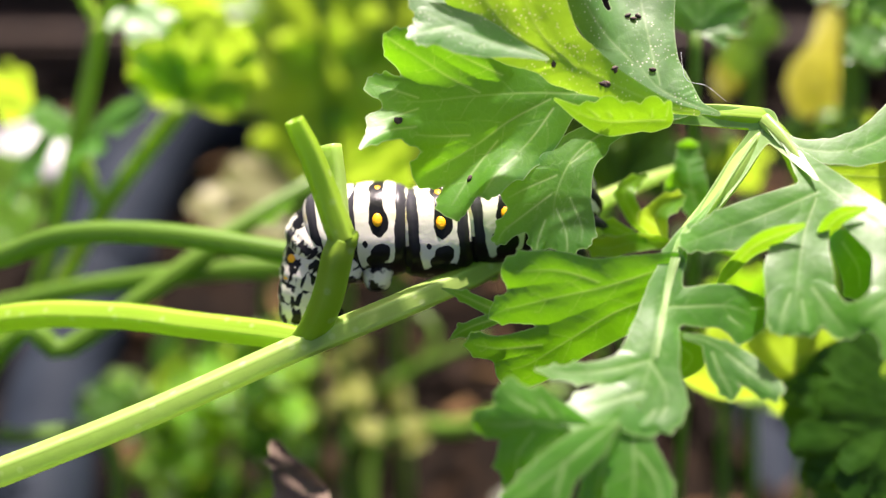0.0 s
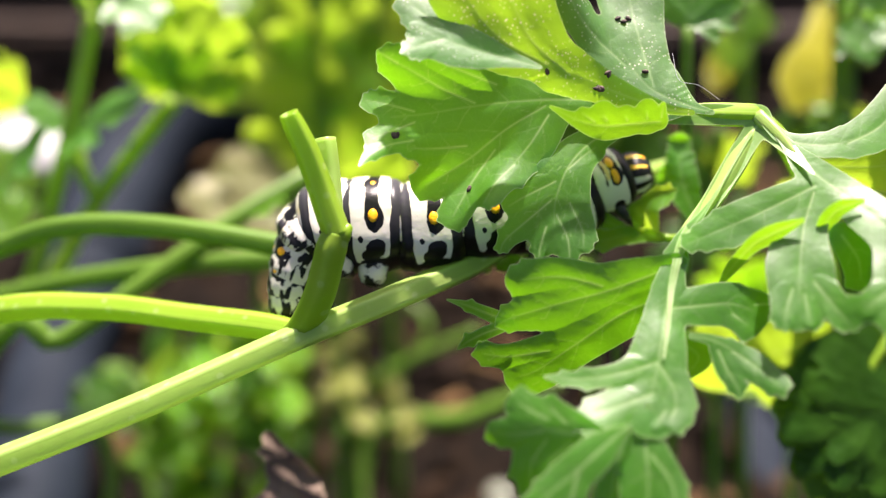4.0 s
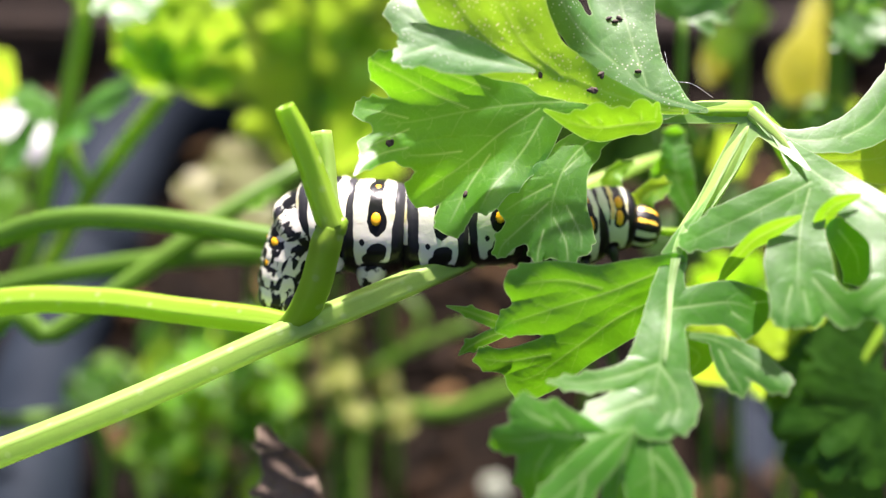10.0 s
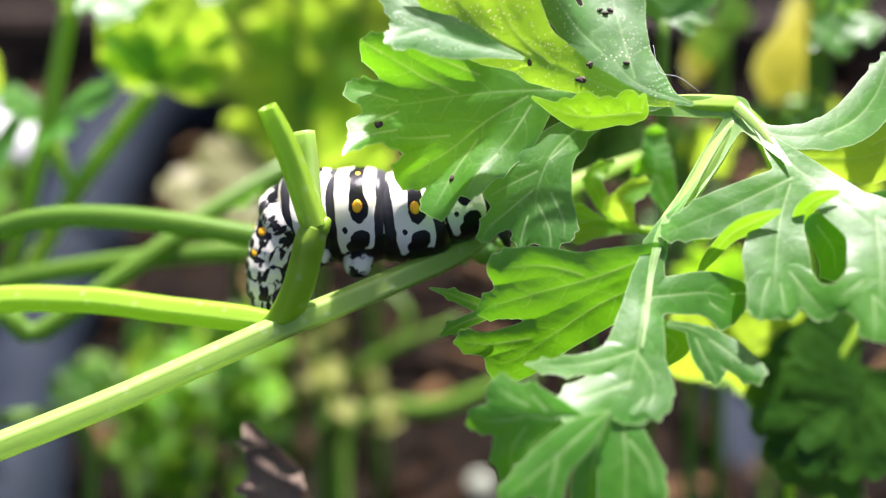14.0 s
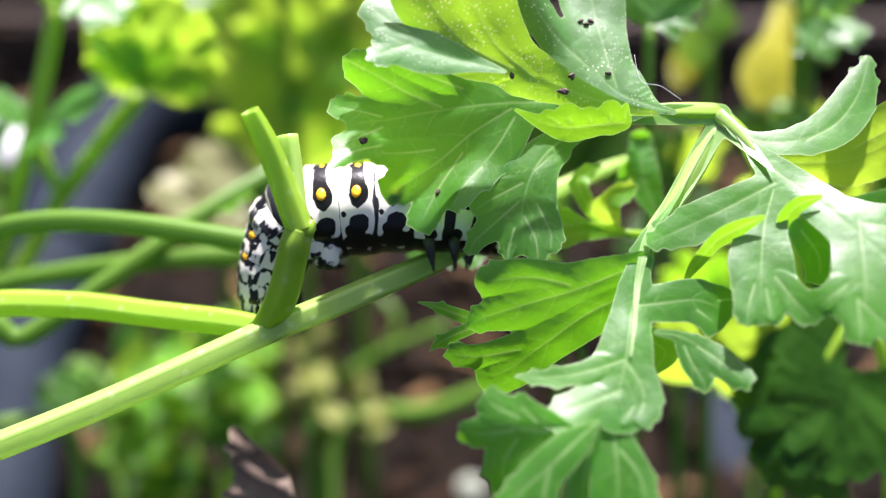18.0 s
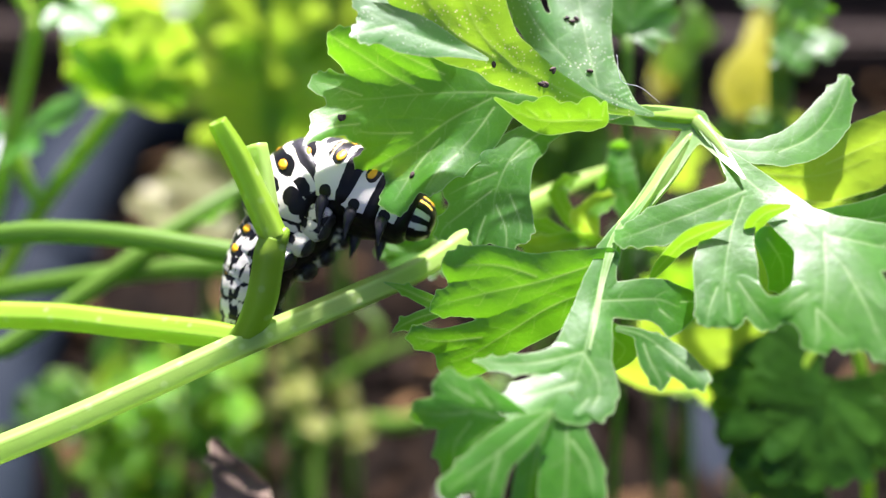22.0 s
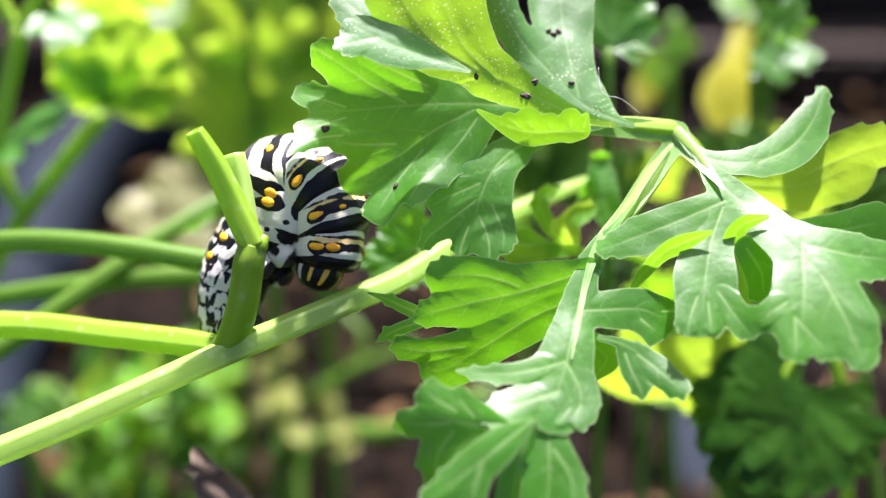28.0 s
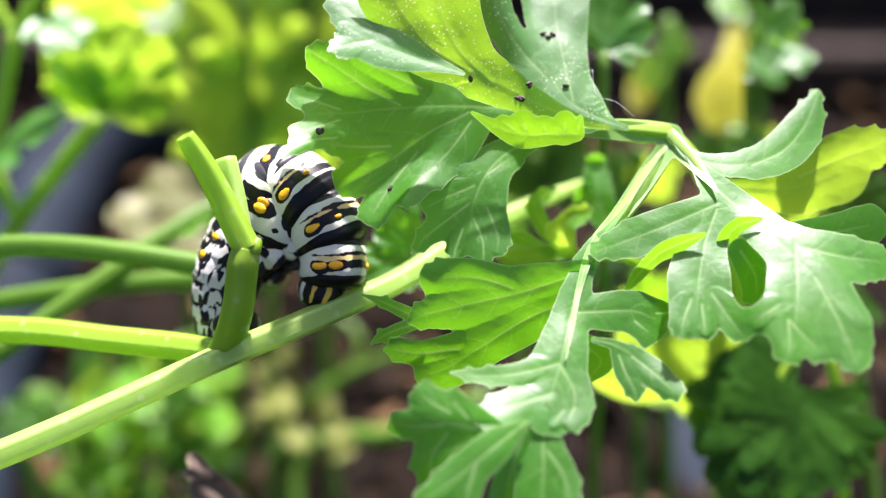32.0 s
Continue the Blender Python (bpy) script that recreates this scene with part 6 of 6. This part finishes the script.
spine(27.5, (-34, 4, 40), (0, (-14.5, -6.9, -5.1)), (2, (-13.8, -3, -5)), (4, (-12.2, 0.5, -4.9)), (5, (-10.7, 2.2, -4.9)), (6, (-9.4, 3.8, -4.8)), (7, (-8.6, 5, -4.8)), (8, (-8.6, 6.6, -4.7)), (9, (-8.1, 7.9, -4.6)), (10, (-5.3, 7.6, -3.5)), (11, (-3.5, 4.4, -2.9)), (12, (-3.3, 1.2, -2.3)), (13, (-4.4, -1.1, -2.4)))
spine(28, (-34, 6, 42), (0, (-14.5, -6.9, -4.9)), (2, (-13.8, -3, -4.8)), (4, (-12.2, 0.5, -4.7)), (5, (-10.6, 2.4, -4.7)), (6, (-9.3, 4.1, -4.6)), (7, (-8.5, 5.2, -4.6)), (8, (-8.5, 6.8, -4.5)), (9, (-8.1, 8.1, -4.4)), (10, (-5.3, 7.7, -3.2)), (11, (-3.5, 4.4, -2.6)), (12, (-3.3, 1.3, -2.1)), (13, (-4.4, -1.1, -2.1)))
spine(29, (-34, 6, 42), (0, (-14.6, -6.7, -4.9)), (2, (-13.9, -2.9, -4.8)), (4, (-12.3, 0.6, -4.8)), (5, (-11.3, 2.2, -4.7)), (6, (-9.9, 3.8, -4.7)), (7, (-8.9, 4.8, -4.6)), (8, (-8.8, 6.4, -4.5)), (9, (-8.3, 7.6, -4.4)), (10, (-5.4, 7, -3.2)), (11, (-3.4, 3.5, -2.7)), (12, (-3.2, 0.6, -2.1)), (13, (-4.5, -1.8, -2.2)))
spine(30, (-34, 8, 42), (0, (-14.7, -6.6, -4.9)), (2, (-14, -2.8, -4.9)), (4, (-12.4, 0.7, -4.8)), (5, (-11.1, 2.8, -4.7)), (6, (-9.8, 4.4, -4.7)), (7, (-9.1, 5.3, -4.6)), (8, (-9, 7.1, -4.5)), (9, (-8.6, 8.5, -4.4)), (10, (-6.6, 8.3, -3.3)), (11, (-3.9, 5.6, -2.7)), (12, (-3, 2.6, -2.1)), (13, (-3.9, 0, -2.2)))
spine(31, (-34, 8, 42), (0, (-14.6, -6.5, -4.9)), (2, (-14, -2.6, -4.8)), (4, (-12.4, 0.9, -4.8)), (5, (-11, 2.8, -4.7)), (6, (-9.7, 4.3, -4.7)), (7, (-9, 5.2, -4.5)), (8, (-9.1, 6.7, -4.4)), (9, (-8.7, 7.8, -4.4)), (10, (-6.6, 7.5, -3.2)), (11, (-4.1, 4.6, -2.6)), (12, (-3.2, 0.7, -2)), (13, (-4.2, -2, -2.2)))
spine(32, (-34, 8, 42), (0, (-14.6, -6.3, -4.9)), (2, (-14.1, -2.4, -4.8)), (4, (-12.5, 1.1, -4.7)), (5, (-11.2, 2.7, -4.7)), (6, (-9.8, 4.3, -4.6)), (7, (-9, 5.1, -4.5)), (8, (-8.8, 6.4, -4.4)), (9, (-8.3, 7.4, -4.3)), (10, (-6.2, 6.9, -3.2)), (11, (-3.4, 3.7, -2.5)), (12, (-2.6, -0.1, -2)), (13, (-3.8, -2.9, -2.1)))


def motions():
    fo, so = ORIGIN[frond.name], ORIGIN[stalk.name]
    walk(frond, [(t, held(fo[0] + u, fo[1] + v, fo[2], nod, swing, turn)) for t, (u, v, nod, swing, turn) in (
        (0, (0.00, 0.00, -0.0, -0.1, 0.00)),
        (0.5, (-0.01, 0.07, -0.1, -0.2, 0.71)),
        (1, (0.11, 0.05, -0.1, -0.3, 0.93)),
        (1.5, (-0.26, 0.29, -0.1, -0.3, -0.30)),
        (2, (0.00, -0.07, -0.1, -0.3, 1.46)),
        (2.5, (0.12, 0.28, -0.1, -0.2, -0.20)),
        (3, (-0.05, 0.08, -0.1, -0.1, 1.06)),
        (3.5, (0.21, -0.12, -0.1, -0.1, 2.29)),
        (5.5, (0.45, -0.49, -0.1, -0.1, 4.11)),
        (6, (0.37, -0.62, -0.1, -0.1, 4.88)),
        (6.5, (0.28, -0.68, -0.2, -0.1, 5.53)),
        (7, (0.06, -0.47, -0.1, -0.2, 3.77)),
        (7.5, (0.13, -0.04, -0.1, -0.2, 1.94)),
        (8, (0.31, -0.34, -0.1, -0.2, 4.64)),
        (8.5, (0.32, -0.24, -0.1, -0.2, 3.78)),
        (9, (0.43, -0.32, -0.1, -0.1, 5.02)),
        (9.5, (0.50, -0.64, -0.2, -0.1, 5.44)),
        (10, (0.23, -0.56, -0.2, -0.1, 4.70)),
        (10.5, (0.37, -0.75, -0.2, -0.1, 5.80)),
        (11, (0.33, -0.83, -0.2, -0.2, 6.13)),
        (11.5, (0.64, -0.99, -0.2, -0.2, 5.60)),
        (12, (1.18, -0.58, -0.2, -0.2, 5.79)),
        (12.5, (0.55, -0.92, -0.2, -0.2, 6.70)),
        (13, (0.46, -0.46, -0.2, -0.2, 5.12)),
        (13.5, (0.77, -0.09, -0.2, -0.2, 3.54)),
        (14, (0.90, -0.02, -0.2, -0.2, 2.67)),
        (14.5, (0.81, 0.09, -0.2, -0.2, 2.55)),
        (16.5, (0.66, -0.20, -0.3, -0.3, 4.75)),
        (17, (0.44, -0.55, -0.3, -0.3, 5.79)),
        (17.5, (0.42, -0.29, -0.3, -0.4, 3.76)),
        (18, (0.68, -0.32, -0.3, -0.4, 4.05)),
        (18.5, (0.46, -0.21, -0.3, -0.5, 1.49)),
        (19, (0.43, -0.05, -0.3, -0.5, 0.46)),
        (19.5, (0.64, -0.06, -0.3, -0.5, 0.89)),
        (20, (0.49, 0.11, -0.3, -0.5, 0.10)),
        (20.5, (0.64, 0.03, -0.3, -0.6, -0.08)),
        (21, (0.50, 0.18, -0.3, -0.6, -0.43)),
        (21.5, (0.66, 0.20, -0.3, -0.6, -0.68)),
        (22, (0.73, 0.17, -0.3, -0.6, -0.48)),
        (22.5, (0.70, 0.17, -0.3, -0.6, -0.50)),
        (23, (0.55, 0.16, -0.3, -0.6, -0.48)),
        (23.5, (0.65, 0.17, -0.3, -0.6, -0.40)),
        (24, (0.68, 0.19, -0.3, -0.6, -1.03)),
        (24.5, (0.77, 0.13, -0.3, -0.6, -0.58)),
        (25, (0.78, 0.17, -0.3, -0.7, -0.75)),
        (25.5, (0.67, 0.27, -0.3, -0.7, -0.59)),
        (27.5, (0.74, 0.16, -0.3, -0.7, -0.65)),
        (28, (0.87, 0.22, -0.3, -0.7, -0.26)),
        (28.5, (0.86, 0.32, -0.3, -0.7, -0.22)),
        (29, (0.81, 0.15, -0.3, -0.7, -0.23)),
        (29.5, (0.92, 0.30, -0.4, -0.8, -1.19)),
        (30, (0.86, 0.34, -0.4, -0.8, -1.07)),
        (30.5, (0.87, 0.21, -0.4, -0.8, -0.28)),
        (31, (0.83, 0.19, -0.4, -0.8, -0.60)),
        (31.5, (0.81, 0.16, -0.4, -0.8, -0.21)),
        (32, (0.80, 0.21, -0.4, -0.7, -0.52)),
    )])
    walk(stalk, [(t, held(*so, lean, 0, turn)) for t, (lean, turn) in (
        (0, (0.0, -0.0)),
        (0.5, (0.2, 0.3)),
        (1, (0.3, 0.1)),
        (1.5, (0.4, 0.5)),
        (2, (0.0, 0.0)),
        (2.5, (0.2, 0.1)),
        (3, (0.3, 0.2)),
        (3.5, (0.4, -0.2)),
        (5.5, (0.2, -0.7)),
        (6, (0.2, -0.9)),
        (6.5, (0.2, -0.6)),
        (7, (-0.1, -0.4)),
        (7.5, (0.2, 0.0)),
        (8, (0.4, -0.7)),
        (8.5, (0.8, -1.8)),
        (9, (0.6, -1.9)),
        (9.5, (0.3, -0.8)),
        (10, (0.1, -0.8)),
        (10.5, (0.1, -0.6)),
        (11, (0.3, -0.9)),
        (11.5, (0.0, -0.5)),
        (12, (0.2, -0.3)),
        (12.5, (-0.1, -0.4)),
        (13, (0.4, -0.7)),
        (13.5, (0.4, -0.6)),
        (14, (0.4, -0.7)),
        (14.5, (0.3, -0.6)),
        (16.5, (0.2, 0.1)),
        (17, (0.4, -0.1)),
        (17.5, (0.2, 0.4)),
        (18, (0.1, 0.3)),
        (18.5, (-0.2, -0.0)),
        (19, (-0.2, 0.0)),
        (19.5, (-0.2, 0.3)),
        (20, (-0.5, 0.6)),
        (20.5, (-1.2, 1.5)),
        (21, (-1.3, 3.4)),
        (21.5, (-0.8, 3.3)),
        (22, (-0.5, 3.3)),
        (22.5, (-0.8, 3.3)),
        (23, (-0.7, 3.4)),
        (23.5, (-1.3, 3.4)),
        (24, (-1.5, 3.4)),
        (24.5, (-1.3, 3.3)),
        (25, (-1.1, 3.7)),
        (25.5, (-0.8, 3.9)),
        (27.5, (-2.0, 4.4)),
        (28, (-2.2, 4.9)),
        (28.5, (-2.1, 4.9)),
        (29, (-2.6, 5.3)),
        (29.5, (-3.0, 5.9)),
        (30, (-2.6, 6.1)),
        (30.5, (-3.5, 6.6)),
        (31, (-3.0, 6.2)),
        (31.5, (-2.1, 6.1)),
        (32, (-2.2, 6.1)),
    )])
    times = sorted(SPINE)
    poses = [bodies(t) for t in times]
    for n, seg in enumerate(SEGMENTS):
        walk(seg, [(t, p[n]) for t, p in zip(times, poses)])


motions()
